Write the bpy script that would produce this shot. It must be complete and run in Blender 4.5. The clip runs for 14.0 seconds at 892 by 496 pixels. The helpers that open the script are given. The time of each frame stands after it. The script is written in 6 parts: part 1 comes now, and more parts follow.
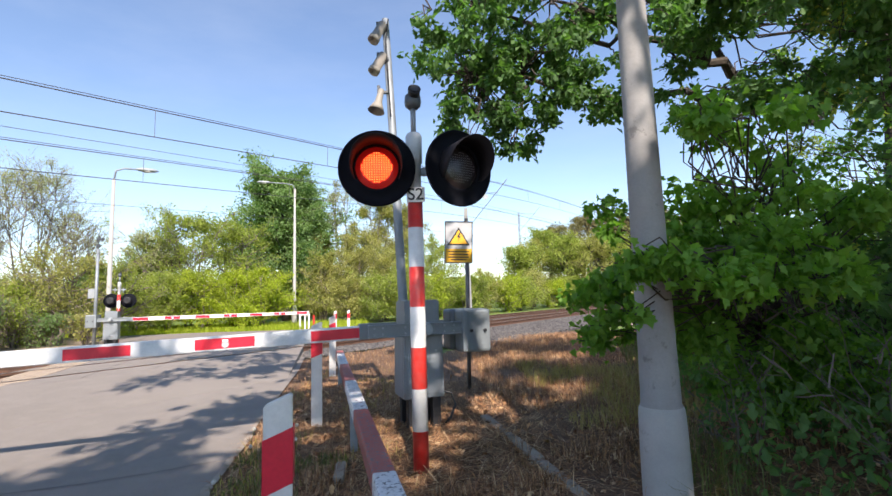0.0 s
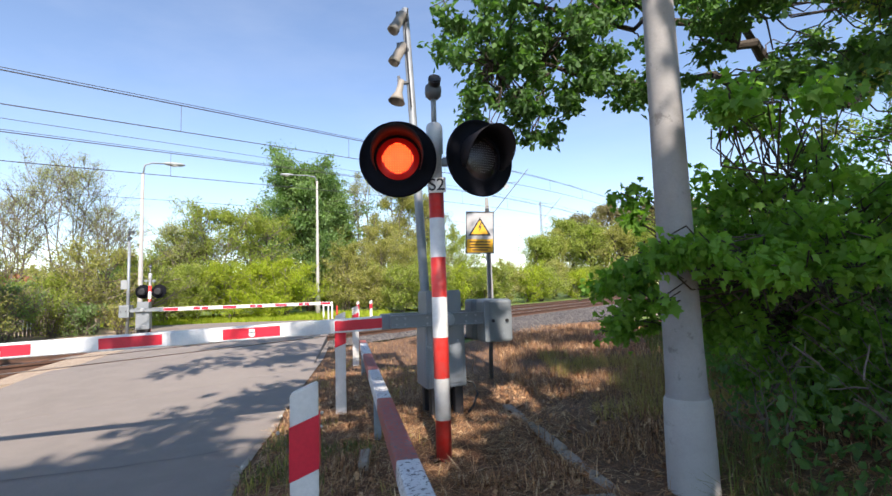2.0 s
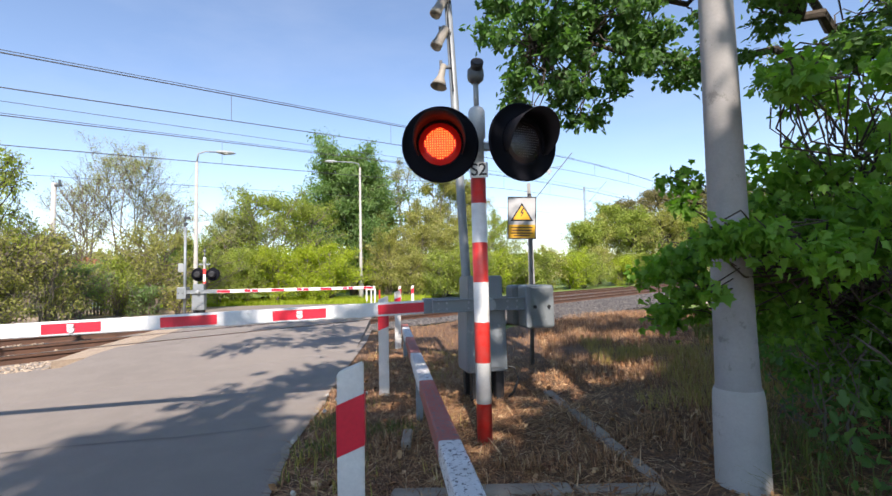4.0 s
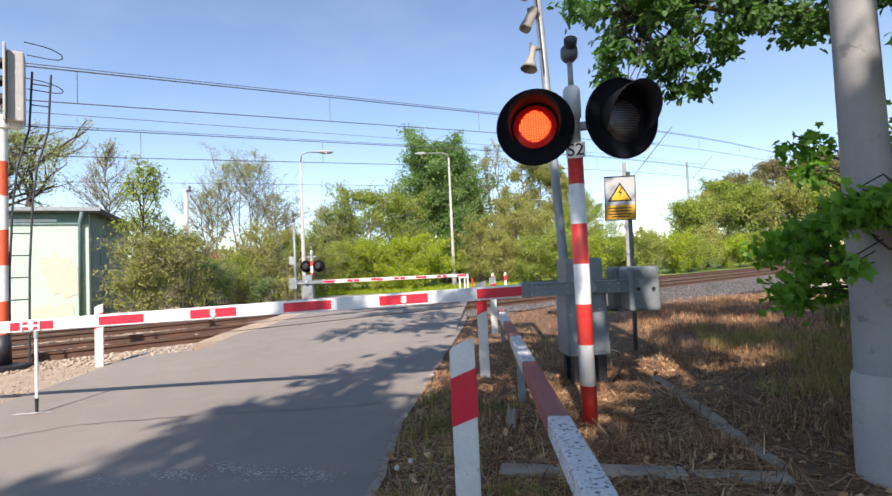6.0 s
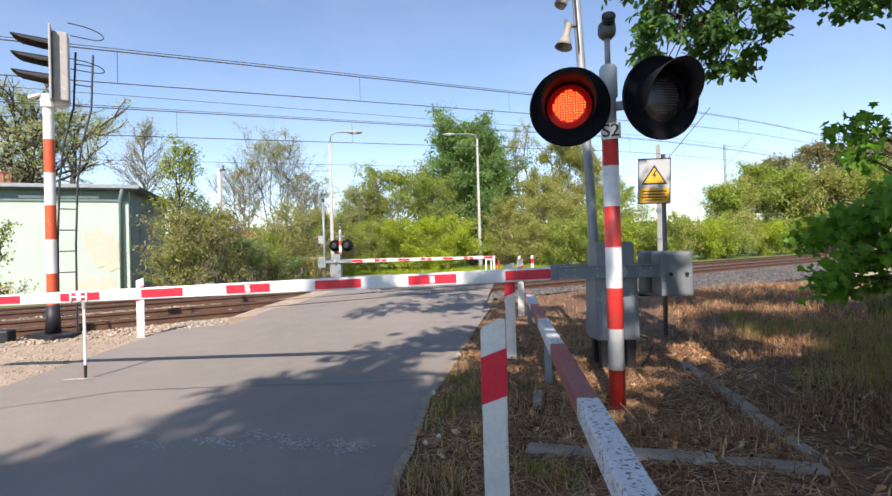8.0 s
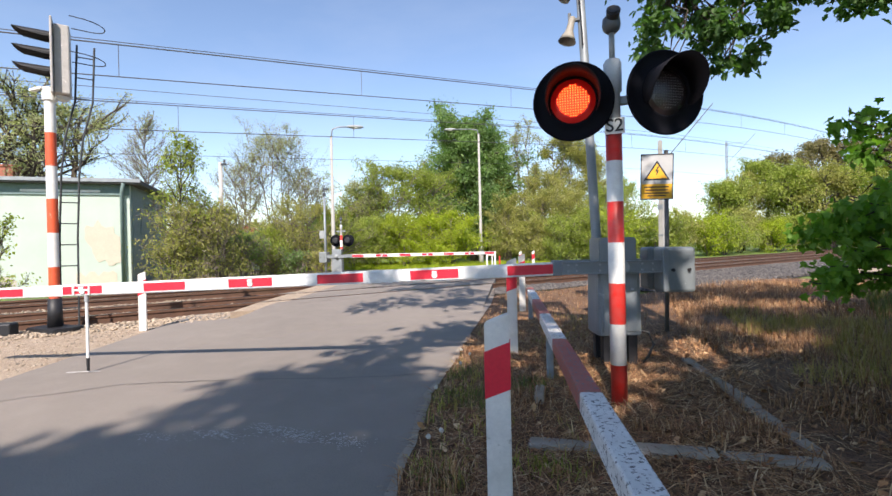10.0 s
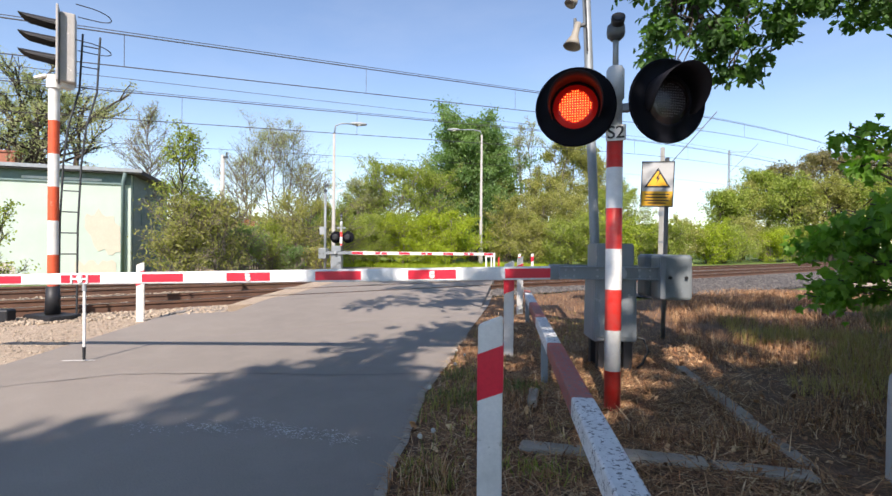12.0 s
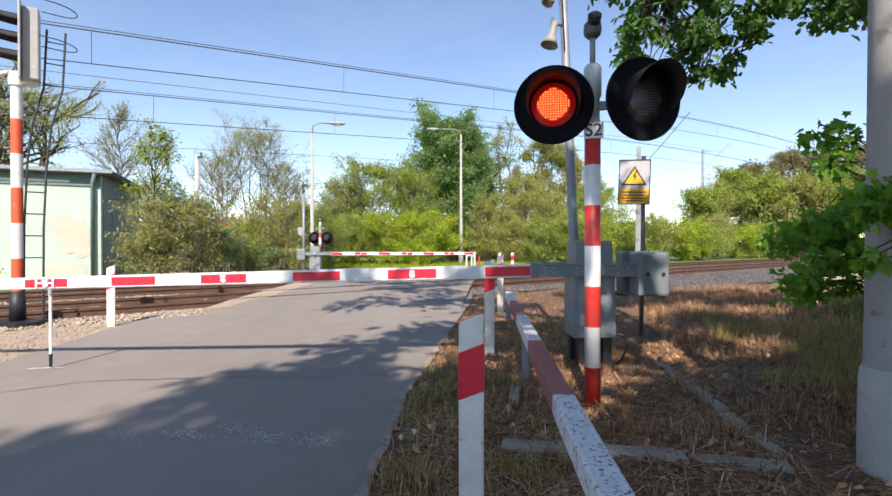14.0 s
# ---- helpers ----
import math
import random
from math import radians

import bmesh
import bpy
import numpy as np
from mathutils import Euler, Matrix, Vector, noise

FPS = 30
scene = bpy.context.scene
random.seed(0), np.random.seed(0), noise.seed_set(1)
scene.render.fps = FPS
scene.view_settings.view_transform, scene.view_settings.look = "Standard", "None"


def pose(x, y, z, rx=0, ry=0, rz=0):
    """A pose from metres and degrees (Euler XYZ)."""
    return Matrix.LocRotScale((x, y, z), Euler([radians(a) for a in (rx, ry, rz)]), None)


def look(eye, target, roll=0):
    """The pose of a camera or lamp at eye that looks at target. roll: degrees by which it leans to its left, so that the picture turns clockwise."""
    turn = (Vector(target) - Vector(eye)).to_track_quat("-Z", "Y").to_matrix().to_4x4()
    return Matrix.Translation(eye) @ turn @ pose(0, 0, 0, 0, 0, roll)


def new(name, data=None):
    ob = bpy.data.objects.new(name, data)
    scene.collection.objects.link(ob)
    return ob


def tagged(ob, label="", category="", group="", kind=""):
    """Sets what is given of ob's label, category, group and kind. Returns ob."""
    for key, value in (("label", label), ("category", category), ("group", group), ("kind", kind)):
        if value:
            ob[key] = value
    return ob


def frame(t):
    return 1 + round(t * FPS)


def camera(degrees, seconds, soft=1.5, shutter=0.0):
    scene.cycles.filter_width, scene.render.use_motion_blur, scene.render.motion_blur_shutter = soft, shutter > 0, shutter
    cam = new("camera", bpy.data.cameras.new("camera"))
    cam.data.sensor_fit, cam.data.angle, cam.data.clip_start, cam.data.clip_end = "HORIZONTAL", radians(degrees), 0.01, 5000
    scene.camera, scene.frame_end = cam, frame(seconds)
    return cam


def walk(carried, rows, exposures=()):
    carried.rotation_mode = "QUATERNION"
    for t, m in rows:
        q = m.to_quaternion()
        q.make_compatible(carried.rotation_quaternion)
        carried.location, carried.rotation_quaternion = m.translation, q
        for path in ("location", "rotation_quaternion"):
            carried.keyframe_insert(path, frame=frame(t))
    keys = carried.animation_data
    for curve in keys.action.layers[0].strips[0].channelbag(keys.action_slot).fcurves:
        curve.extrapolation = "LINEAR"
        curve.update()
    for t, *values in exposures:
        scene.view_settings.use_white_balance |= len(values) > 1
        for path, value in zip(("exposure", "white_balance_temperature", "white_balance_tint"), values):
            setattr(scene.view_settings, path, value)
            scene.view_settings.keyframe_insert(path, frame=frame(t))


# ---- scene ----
cam = camera(86.2, 14.0)
PATH = [
    (0.0, pose(0.045, 0.081, 1.248, 96.16, 1.74, 0.30)),
    (0.5, pose(0.057, 0.076, 1.254, 95.96, 1.73, 1.09)),
    (1.0, pose(0.050, 0.077, 1.251, 95.92, 1.72, 1.95)),
    (1.5, pose(0.034, 0.080, 1.246, 95.62, 1.66, 2.16)),
    (2.0, pose(0.042, 0.080, 1.247, 95.10, 1.84, 2.85)),
    (2.5, pose(0.040, 0.083, 1.247, 94.75, 1.93, 3.36)),
    (2.7, pose(0.040, 0.082, 1.246, 94.56, 2.01, 3.45)),
    (4.8, pose(0.024, 0.038, 1.234, 93.24, 1.72, 12.34)),
    (5.0, pose(0.005, 0.011, 1.229, 93.30, 2.14, 13.47)),
    (5.5, pose(-0.006, -0.000, 1.218, 93.05, 2.47, 15.44)),
    (6.0, pose(-0.010, -0.018, 1.212, 92.45, 2.62, 18.61)),
    (6.5, pose(-0.020, -0.043, 1.207, 91.68, 2.50, 21.96)),
    (7.0, pose(-0.026, -0.038, 1.207, 91.09, 2.09, 21.90)),
    (7.5, pose(-0.031, -0.038, 1.206, 90.70, 1.79, 21.78)),
    (9.8, pose(-0.040, -0.017, 1.200, 89.75, 1.29, 21.57)),
    (10.0, pose(-0.048, -0.038, 1.199, 89.83, 1.33, 21.82)),
    (10.5, pose(-0.053, -0.036, 1.203, 89.73, -0.22, 23.50)),
    (11.0, pose(-0.038, -0.040, 1.206, 89.68, -0.33, 23.86)),
    (11.5, pose(-0.035, -0.042, 1.209, 89.69, -0.64, 22.39)),
    (12.0, pose(-0.032, -0.045, 1.208, 89.80, -0.51, 21.80)),
    (12.5, pose(-0.029, -0.043, 1.205, 89.97, -0.44, 21.18)),
    (13.0, pose(-0.032, -0.036, 1.201, 89.98, -0.32, 20.43)),
    (13.5, pose(-0.035, -0.026, 1.202, 89.79, -0.17, 19.80)),
    (14.0, pose(-0.037, -0.018, 1.200, 89.78, 0.08, 19.45)),
]
walk(cam, PATH, [(0.0, 0.88, 6580, 16), (2.5, 0.86, 6580, 16), (5.0, 0.78, 6580, 16), (7.5, 0.72, 6580, 16), (14.0, 0.70, 6580, 16)])
# ---- light ----
SUN_EL, SUN_AZ = 43.0, 168.0
world = bpy.data.worlds.new("world")
scene.world = world
world.use_nodes = True
wn = world.node_tree
sky = wn.nodes.new("ShaderNodeTexSky")
sky.sky_type = "NISHITA"
sky.sun_disc = False
sky.sun_elevation = radians(SUN_EL)
sky.sun_rotation = radians(SUN_AZ)
sky.air_density, sky.dust_density, sky.ozone_density = 1.0, 0.08, 1.7
wn.nodes["Background"].inputs["Strength"].default_value = 0.13
# faint streaks of high cirrus all over the sky
coord = wn.nodes.new("ShaderNodeTexCoord")
stretch = wn.nodes.new("ShaderNodeMapping")
stretch.inputs["Scale"].default_value = (1.2, 2.6, 5.0)
stretch.inputs["Rotation"].default_value = (0.3, 0.2, 0.7)
cirrus = wn.nodes.new("ShaderNodeTexNoise")
cirrus.inputs["Scale"].default_value, cirrus.inputs["Detail"].default_value, cirrus.inputs["Roughness"].default_value = 1.6, 7, 0.6
thin = wn.nodes.new("ShaderNodeMapRange")
thin.inputs["From Min"].default_value, thin.inputs["From Max"].default_value, thin.inputs["To Max"].default_value = 0.42, 0.75, 0.10
veil = wn.nodes.new("ShaderNodeMixRGB")
veil.inputs[2].default_value = (4.6, 5.0, 5.4, 1)
wn.links.new(coord.outputs["Generated"], stretch.inputs["Vector"])
wn.links.new(stretch.outputs[0], cirrus.inputs["Vector"])
wn.links.new(cirrus.outputs["Fac"], thin.inputs["Value"])
wn.links.new(thin.outputs[0], veil.inputs[0])
wn.links.new(sky.outputs[0], veil.inputs[1])
wn.links.new(veil.outputs[0], wn.nodes["Background"].inputs["Color"])
sun_data = bpy.data.lights.new("sun", "SUN")
sun_data.energy, sun_data.angle, sun_data.color = 5.0, radians(0.53), (1.0, 0.93, 0.82)
sun = new("sun", sun_data)
sun.matrix_world = look((0.2 * 40, -0.95 * 40, 36), (0, 0, 0))

# ---- materials ----
def node_mat(name):
    m = bpy.data.materials.new(name)
    m.use_nodes = True
    nt = m.node_tree
    return m, nt, nt.nodes["Principled BSDF"]


def noise_node(nt, scale, detail=4.0, rough=0.6, coord="Object", stretch=None):
    tc = nt.nodes.new("ShaderNodeTexCoord")
    n = nt.nodes.new("ShaderNodeTexNoise")
    n.inputs["Scale"].default_value, n.inputs["Detail"].default_value, n.inputs["Roughness"].default_value = scale, detail, rough
    out = tc.outputs[coord]
    if stretch:
        mp = nt.nodes.new("ShaderNodeMapping")
        mp.inputs["Scale"].default_value = stretch
        nt.links.new(out, mp.inputs[0])
        out = mp.outputs[0]
    nt.links.new(out, n.inputs["Vector"])
    return n.outputs[0]


def ramp(nt, fac, stops):
    r = nt.nodes.new("ShaderNodeValToRGB")
    while len(r.color_ramp.elements) < len(stops):
        r.color_ramp.elements.new(0.5)
    for e, (p, c) in zip(r.color_ramp.elements, stops):
        e.position, e.color = p, (*c, 1) if len(c) == 3 else c
    nt.links.new(fac, r.inputs[0])
    return r.outputs[0]


def mix(nt, fac, a, b, mode="MIX"):
    m = nt.nodes.new("ShaderNodeMix")
    m.data_type, m.blend_type = "RGBA", mode
    for sock, v in ((m.inputs[0], fac), (m.inputs[6], a), (m.inputs[7], b)):
        if isinstance(v, bpy.types.NodeSocket):
            nt.links.new(v, sock)
        elif isinstance(v, tuple):
            sock.default_value = (*v, 1)
        else:
            sock.default_value = v
    return m.outputs[2]


def bump(nt, p, height, strength=0.3, dist=0.01):
    b = nt.nodes.new("ShaderNodeBump")
    b.inputs["Strength"].default_value, b.inputs["Distance"].default_value = strength, dist
    nt.links.new(height, b.inputs["Height"])
    nt.links.new(b.outputs[0], p.inputs["Normal"])


def worn(name, base, dark=None, stain=None, rough=0.6, metal=0.0, scale=6.0, fine=60.0, stain_at=0.62, bumpy=0.15, dist=0.004):
    """Base colour with fine grain, broad tone changes and stains with a shape of their own."""
    m, nt, p = node_mat(name)
    dark = dark or tuple(c * 0.72 for c in base)
    broad = noise_node(nt, scale)
    grain = noise_node(nt, fine, 6, 0.7)
    col = mix(nt, ramp(nt, broad, ((0.3, (0, 0, 0)), (0.7, (1, 1, 1)))), dark, base)
    col = mix(nt, ramp(nt, grain, ((0.35, (0.25, 0.25, 0.25)), (0.6, (0, 0, 0)))), col, tuple(c * 0.6 for c in base))
    if stain:
        s = noise_node(nt, scale * 2.3, 8, 0.7)
        col = mix(nt, ramp(nt, s, ((stain_at, (0, 0, 0)), (stain_at + 0.06, (1, 1, 1)))), col, stain)
    nt.links.new(col, p.inputs["Base Color"])
    p.inputs["Roughness"].default_value, p.inputs["Metallic"].default_value = rough, metal
    bump(nt, p, grain, bumpy, dist)
    return m


def leafy(name, a, b, c, gloss=0.45, glow=0.35):
    """Leaves: three greens spread over the single leaves, and light that comes through them."""
    m, nt, p = node_mat(name)
    geo = nt.nodes.new("ShaderNodeNewGeometry")
    col = ramp(nt, geo.outputs["Random Per Island"], ((0.0, a), (0.5, b), (1.0, c)))
    broad = noise_node(nt, 0.9, 3)
    col = mix(nt, ramp(nt, broad, ((0.35, (0, 0, 0)), (0.7, (0.6, 0.6, 0.6)))), col, tuple(x * 1.35 for x in c))
    nt.links.new(col, p.inputs["Base Color"])
    p.inputs["Roughness"].default_value = gloss
    t = nt.nodes.new("ShaderNodeBsdfTranslucent")
    nt.links.new(mix(nt, 1.0, col, (1.0, 1.25, 0.45), "MULTIPLY"), t.inputs["Color"])
    ms = nt.nodes.new("ShaderNodeMixShader")
    ms.inputs[0].default_value = glow
    nt.links.new(p.outputs[0], ms.inputs[1])
    nt.links.new(t.outputs[0], ms.inputs[2])
    nt.links.new(ms.outputs[0], nt.nodes["Material Output"].inputs["Surface"])
    return m


def by_piece(name, stops, rough=0.85, fine=30.0, bumpy=0.4):
    """One colour out of a ramp for each loose piece of a joined mesh."""
    m, nt, p = node_mat(name)
    geo = nt.nodes.new("ShaderNodeNewGeometry")
    col = ramp(nt, geo.outputs["Random Per Island"], stops)
    g = noise_node(nt, fine, 5)
    col = mix(nt, ramp(nt, g, ((0.3, (0.5, 0.5, 0.5)), (0.65, (0, 0, 0)))), col, (0.04, 0.035, 0.03))
    nt.links.new(col, p.inputs["Base Color"])
    p.inputs["Roughness"].default_value = rough
    bump(nt, p, g, bumpy, 0.01)
    return m


def asphalt_mat():
    m, nt, p = node_mat("asphalt")
    fine = noise_node(nt, 160, 3, 0.7)
    mid = noise_node(nt, 3.0, 6, 0.65)
    broad = noise_node(nt, 0.35, 4)
    col = mix(nt, ramp(nt, broad, ((0.35, (0, 0, 0)), (0.65, (1, 1, 1)))), (0.218, 0.186, 0.158), (0.262, 0.224, 0.190))
    col = mix(nt, ramp(nt, mid, ((0.45, (0, 0, 0)), (0.75, (0.5, 0.5, 0.5)))), col, (0.31, 0.267, 0.228))
    col = mix(nt, ramp(nt, fine, ((0.3, (0.7, 0.7, 0.7)), (0.55, (0, 0, 0)))), col, (0.10, 0.093, 0.088))
    nt.links.new(col, p.inputs["Base Color"])
    p.inputs["Roughness"].default_value = 0.82
    bump(nt, p, fine, 0.5, 0.004)
    return m


def soil_mat(name, a, b, c, d, scale=1.2):
    m, nt, p = node_mat(name)
    n1, n2, n3 = noise_node(nt, scale * 0.4, 5), noise_node(nt, scale * 5, 8, 0.7), noise_node(nt, scale * 55, 5, 0.7)
    col = mix(nt, ramp(nt, n1, ((0.38, (0, 0, 0)), (0.62, (1, 1, 1)))), a, b)
    col = mix(nt, ramp(nt, n2, ((0.45, (0, 0, 0)), (0.62, (1, 1, 1)))), col, c)
    col = mix(nt, ramp(nt, n3, ((0.4, (0.85, 0.85, 0.85)), (0.6, (0, 0, 0)))), col, d)
    nt.links.new(col, p.inputs["Base Color"])
    p.inputs["Roughness"].default_value = 0.95
    bump(nt, p, n3, 0.8, 0.02)
    return m


def banded(name, a, b, axis, start, step, wear, wear_at=0.6, rough=0.45):
    """Two paints in bands of one width along an object axis, chipped and dirty."""
    m, nt, p = node_mat(name)
    tc = nt.nodes.new("ShaderNodeTexCoord")
    sep = nt.nodes.new("ShaderNodeSeparateXYZ")
    nt.links.new(tc.outputs["Object"], sep.inputs[0])

    def math_node(op, x, y):
        n = nt.nodes.new("ShaderNodeMath")
        n.operation = op
        for s, v in zip(n.inputs, (x, y)):
            if isinstance(v, bpy.types.NodeSocket):
                nt.links.new(v, s)
            else:
                s.default_value = v
        return n.outputs[0]
    q = math_node("MODULO", math_node("ADD", sep.outputs[axis], 40 * step - start), 2 * step)
    col = mix(nt, math_node("LESS_THAN", q, step), b, a)
    g = noise_node(nt, 9, 8, 0.75)
    chips = noise_node(nt, 45, 6, 0.7)
    col = mix(nt, ramp(nt, g, ((0.4, (0, 0, 0)), (0.75, (0.35, 0.35, 0.35)))), col, (0.25, 0.22, 0.2))
    col = mix(nt, ramp(nt, chips, ((wear_at, (0, 0, 0)), (wear_at + 0.04, (1, 1, 1)))), col, wear)
    nt.links.new(col, p.inputs["Base Color"])
    p.inputs["Roughness"].default_value = rough
    bump(nt, p, chips, 0.15, 0.002)
    return m


RED, WHITE = (0.64, 0.028, 0.02), (0.78, 0.77, 0.74)
M_ROAD = asphalt_mat()
M_SOIL = soil_mat("dry_verge_soil", (0.23, 0.122, 0.062), (0.15, 0.08, 0.042), (0.31, 0.172, 0.09), (0.045, 0.026, 0.015))
M_GRASS_FAR = soil_mat("meadow", (0.16, 0.24, 0.04), (0.22, 0.26, 0.06), (0.12, 0.20, 0.03), (0.07, 0.11, 0.02), 0.8)
M_SAND = soil_mat("sandy_gravel", (0.52, 0.40, 0.285), (0.44, 0.335, 0.235), (0.59, 0.47, 0.345), (0.22, 0.165, 0.125), 1.6)
M_BALLAST_BED = soil_mat("ballast_bed", (0.10, 0.09, 0.085), (0.075, 0.068, 0.066), (0.13, 0.112, 0.10), (0.035, 0.032, 0.03), 3)
M_BALLAST = by_piece("ballast_stone", ((0.0, (0.045, 0.042, 0.042)), (0.5, (0.10, 0.092, 0.09)), (1.0, (0.19, 0.168, 0.15))))
M_PEBBLE = by_piece("pebble_stone", ((0.0, (0.26, 0.21, 0.16)), (0.5, (0.44, 0.34, 0.24)), (1.0, (0.58, 0.47, 0.355))))
M_RUST = worn("rusty_rail", (0.15, 0.075, 0.045), (0.085, 0.048, 0.034), (0.06, 0.036, 0.03), 0.8, 0.15, 4)
M_RAILTOP = worn("polished_rail_head", (0.42, 0.36, 0.31), rough=0.35, metal=0.9, scale=3)
M_SLEEPER = worn("sleeper_concrete", (0.28, 0.25, 0.22), stain=(0.16, 0.10, 0.07), rough=0.9)
M_CONC = worn("weathered_concrete", (0.47, 0.45, 0.42), (0.36, 0.345, 0.32), (0.29, 0.275, 0.25), 0.92, 0, 2.2, 70, 0.60, 0.5, 0.004)
M_CONCGREY = worn("streaked_grey_concrete", (0.33, 0.315, 0.30), (0.235, 0.225, 0.215), (0.18, 0.17, 0.16), 0.92, 0, 3.0, 60, 0.60, 0.5, 0.004)
M_KERB = worn("kerb_concrete", (0.36, 0.31, 0.25), (0.26, 0.21, 0.165), (0.15, 0.11, 0.08), 0.95, 0, 4, 50, 0.60, 0.6, 0.006)
M_GALV = worn("galvanised_steel", (0.30, 0.325, 0.345), (0.215, 0.235, 0.25), None, 0.55, 0.35, 5)
M_GREYBOX = worn("grey_painted_metal", (0.235, 0.26, 0.275), (0.19, 0.21, 0.225), (0.32, 0.34, 0.35), 0.42, 0.0, 4, 70, 0.66, 0.05)
M_GREYLIGHT = worn("light_grey_paint", (0.36, 0.385, 0.395), (0.28, 0.30, 0.31), (0.20, 0.21, 0.215), 0.45, 0.0, 5)
M_BLACK = worn("black_paint", (0.018, 0.018, 0.021), rough=0.55, bumpy=0.05)
M_BLACKSAT = worn("black_plastic", (0.0045, 0.005, 0.009), rough=0.8, bumpy=0.03)
M_WHITE = worn("white_paint", WHITE, (0.62, 0.61, 0.58), (0.42, 0.38, 0.33), 0.5, 0, 5, 60, 0.66)
M_RED = worn("red_paint", RED, (0.42, 0.02, 0.02), (0.62, 0.25, 0.22), 0.45, 0, 6, 60, 0.72)
M_REDFILM = worn("red_reflective_film", (0.74, 0.025, 0.05), (0.62, 0.02, 0.04), None, 0.35, 0, 6)
M_ORANGE = worn("orange_red_paint", (0.66, 0.10, 0.03), (0.52, 0.08, 0.03), (0.55, 0.30, 0.2), 0.5, 0, 6)
M_POLE = banded("striped_pole_paint", RED, WHITE, 2, 0.0, 0.30, (0.45, 0.42, 0.4), 0.70)
M_BEAM = banded("striped_beam_paint", (0.33, 0.075, 0.055), (0.68, 0.67, 0.66), 1, 0.50, 1.27, (0.13, 0.12, 0.12), 0.55, 0.7)
M_YELLOW = worn("yellow_sign_film", (0.80, 0.42, 0.01), (0.74, 0.36, 0.01), None, 0.5)
M_PLASTER = worn("pale_green_plaster", (0.47, 0.55, 0.485), (0.42, 0.495, 0.435), (0.39, 0.45, 0.40), 0.9, 0, 0.9, 40, 0.66, 0.3)
M_PLASTER_BARE = worn("bare_plaster", (0.56, 0.50, 0.41), (0.49, 0.45, 0.37), (0.44, 0.47, 0.40), 0.95, 0, 2.5, 30, 0.62)
M_TAR = worn("roofing_felt", (0.085, 0.08, 0.08), rough=0.9)
M_BRICKRED = worn("chimney_brick", (0.42, 0.16, 0.10), stain=(0.25, 0.12, 0.09), rough=0.9)
M_BARK = worn("bark", (0.085, 0.066, 0.05), (0.05, 0.04, 0.03), (0.12, 0.105, 0.085), 0.95, 0, 6, 30, 0.6, 0.9, 0.02)
M_BARKPALE = worn("pale_bark", (0.24, 0.20, 0.16), (0.15, 0.12, 0.10), None, 0.95, 0, 6, 30, 0.6, 0.9, 0.02)
M_CABLE = worn("bronze_cable", (0.10, 0.095, 0.09), rough=0.6, metal=0.4)
M_OAK = leafy("oak_leaves", (0.055, 0.120, 0.042), (0.088, 0.175, 0.055), (0.130, 0.235, 0.070), 0.68, 0.52)
M_MAPLE = leafy("maple_leaves", (0.070, 0.180, 0.020), (0.118, 0.255, 0.030), (0.190, 0.340, 0.048), 0.6, 0.55)
M_HEDGE = leafy("bright_shrub_leaves", (0.250, 0.310, 0.018), (0.330, 0.385, 0.024), (0.410, 0.450, 0.034), 0.65, 0.50)
M_OLIVE = leafy("olive_leaves", (0.250, 0.250, 0.075), (0.320, 0.310, 0.100), (0.420, 0.380, 0.130), 0.65, 0.50)
M_MIDGREEN = leafy("spring_leaves", (0.195, 0.250, 0.045), (0.265, 0.315, 0.060), (0.360, 0.385, 0.085), 0.65, 0.50)
M_DARKGREEN = leafy("dark_tree_leaves", (0.115, 0.195, 0.075), (0.165, 0.260, 0.095), (0.230, 0.325, 0.120), 0.65, 0.50)
M_PINE = leafy("pine_needles", (0.130, 0.135, 0.060), (0.200, 0.180, 0.080), (0.280, 0.220, 0.110), 0.6, 0.40)
M_SPARSE = leafy("young_leaves", (0.270, 0.280, 0.160), (0.340, 0.340, 0.200), (0.420, 0.410, 0.250), 0.65, 0.50)
M_STRAW = by_piece("dry_straw", ((0.0, (0.10, 0.045, 0.02)), (0.35, (0.32, 0.145, 0.06)), (0.75, (0.58, 0.31, 0.135)), (1.0, (0.82, 0.58, 0.33))), 0.9)
M_DRYWEED = leafy("drying_weed_blades", (0.19, 0.19, 0.045), (0.33, 0.26, 0.075), (0.46, 0.32, 0.12), 0.7, 0.3)
M_WEED = leafy("weed_blades", (0.045, 0.075, 0.014), (0.085, 0.115, 0.022), (0.160, 0.160, 0.040), 0.6, 0.30)
M_TUFT = leafy("tuft_blades", (0.16, 0.20, 0.03), (0.28, 0.28, 0.05), (0.40, 0.30, 0.09), 0.7, 0.35)
M_FLUFF = worn("seed_heads", (0.62, 0.58, 0.5), rough=1.0)

# ---- shape helpers ----
def part(name, bm, material, parent=None, label=""):
    me = bpy.data.meshes.new(name)
    bm.to_mesh(me)
    bm.free()
    me.materials.append(material)
    ob = new(name, me)
    if parent:
        ob.parent = parent
    if label:
        ob["label"] = label
    return ob


def thing(name, label, category, m, group="", kind=""):
    ob = new(name)
    ob.empty_display_size = 0.2
    ob.matrix_basis = m
    return tagged(ob, label, category, group, kind)


def smooth(ob):
    for p in ob.data.polygons:
        p.use_smooth = True
    return ob


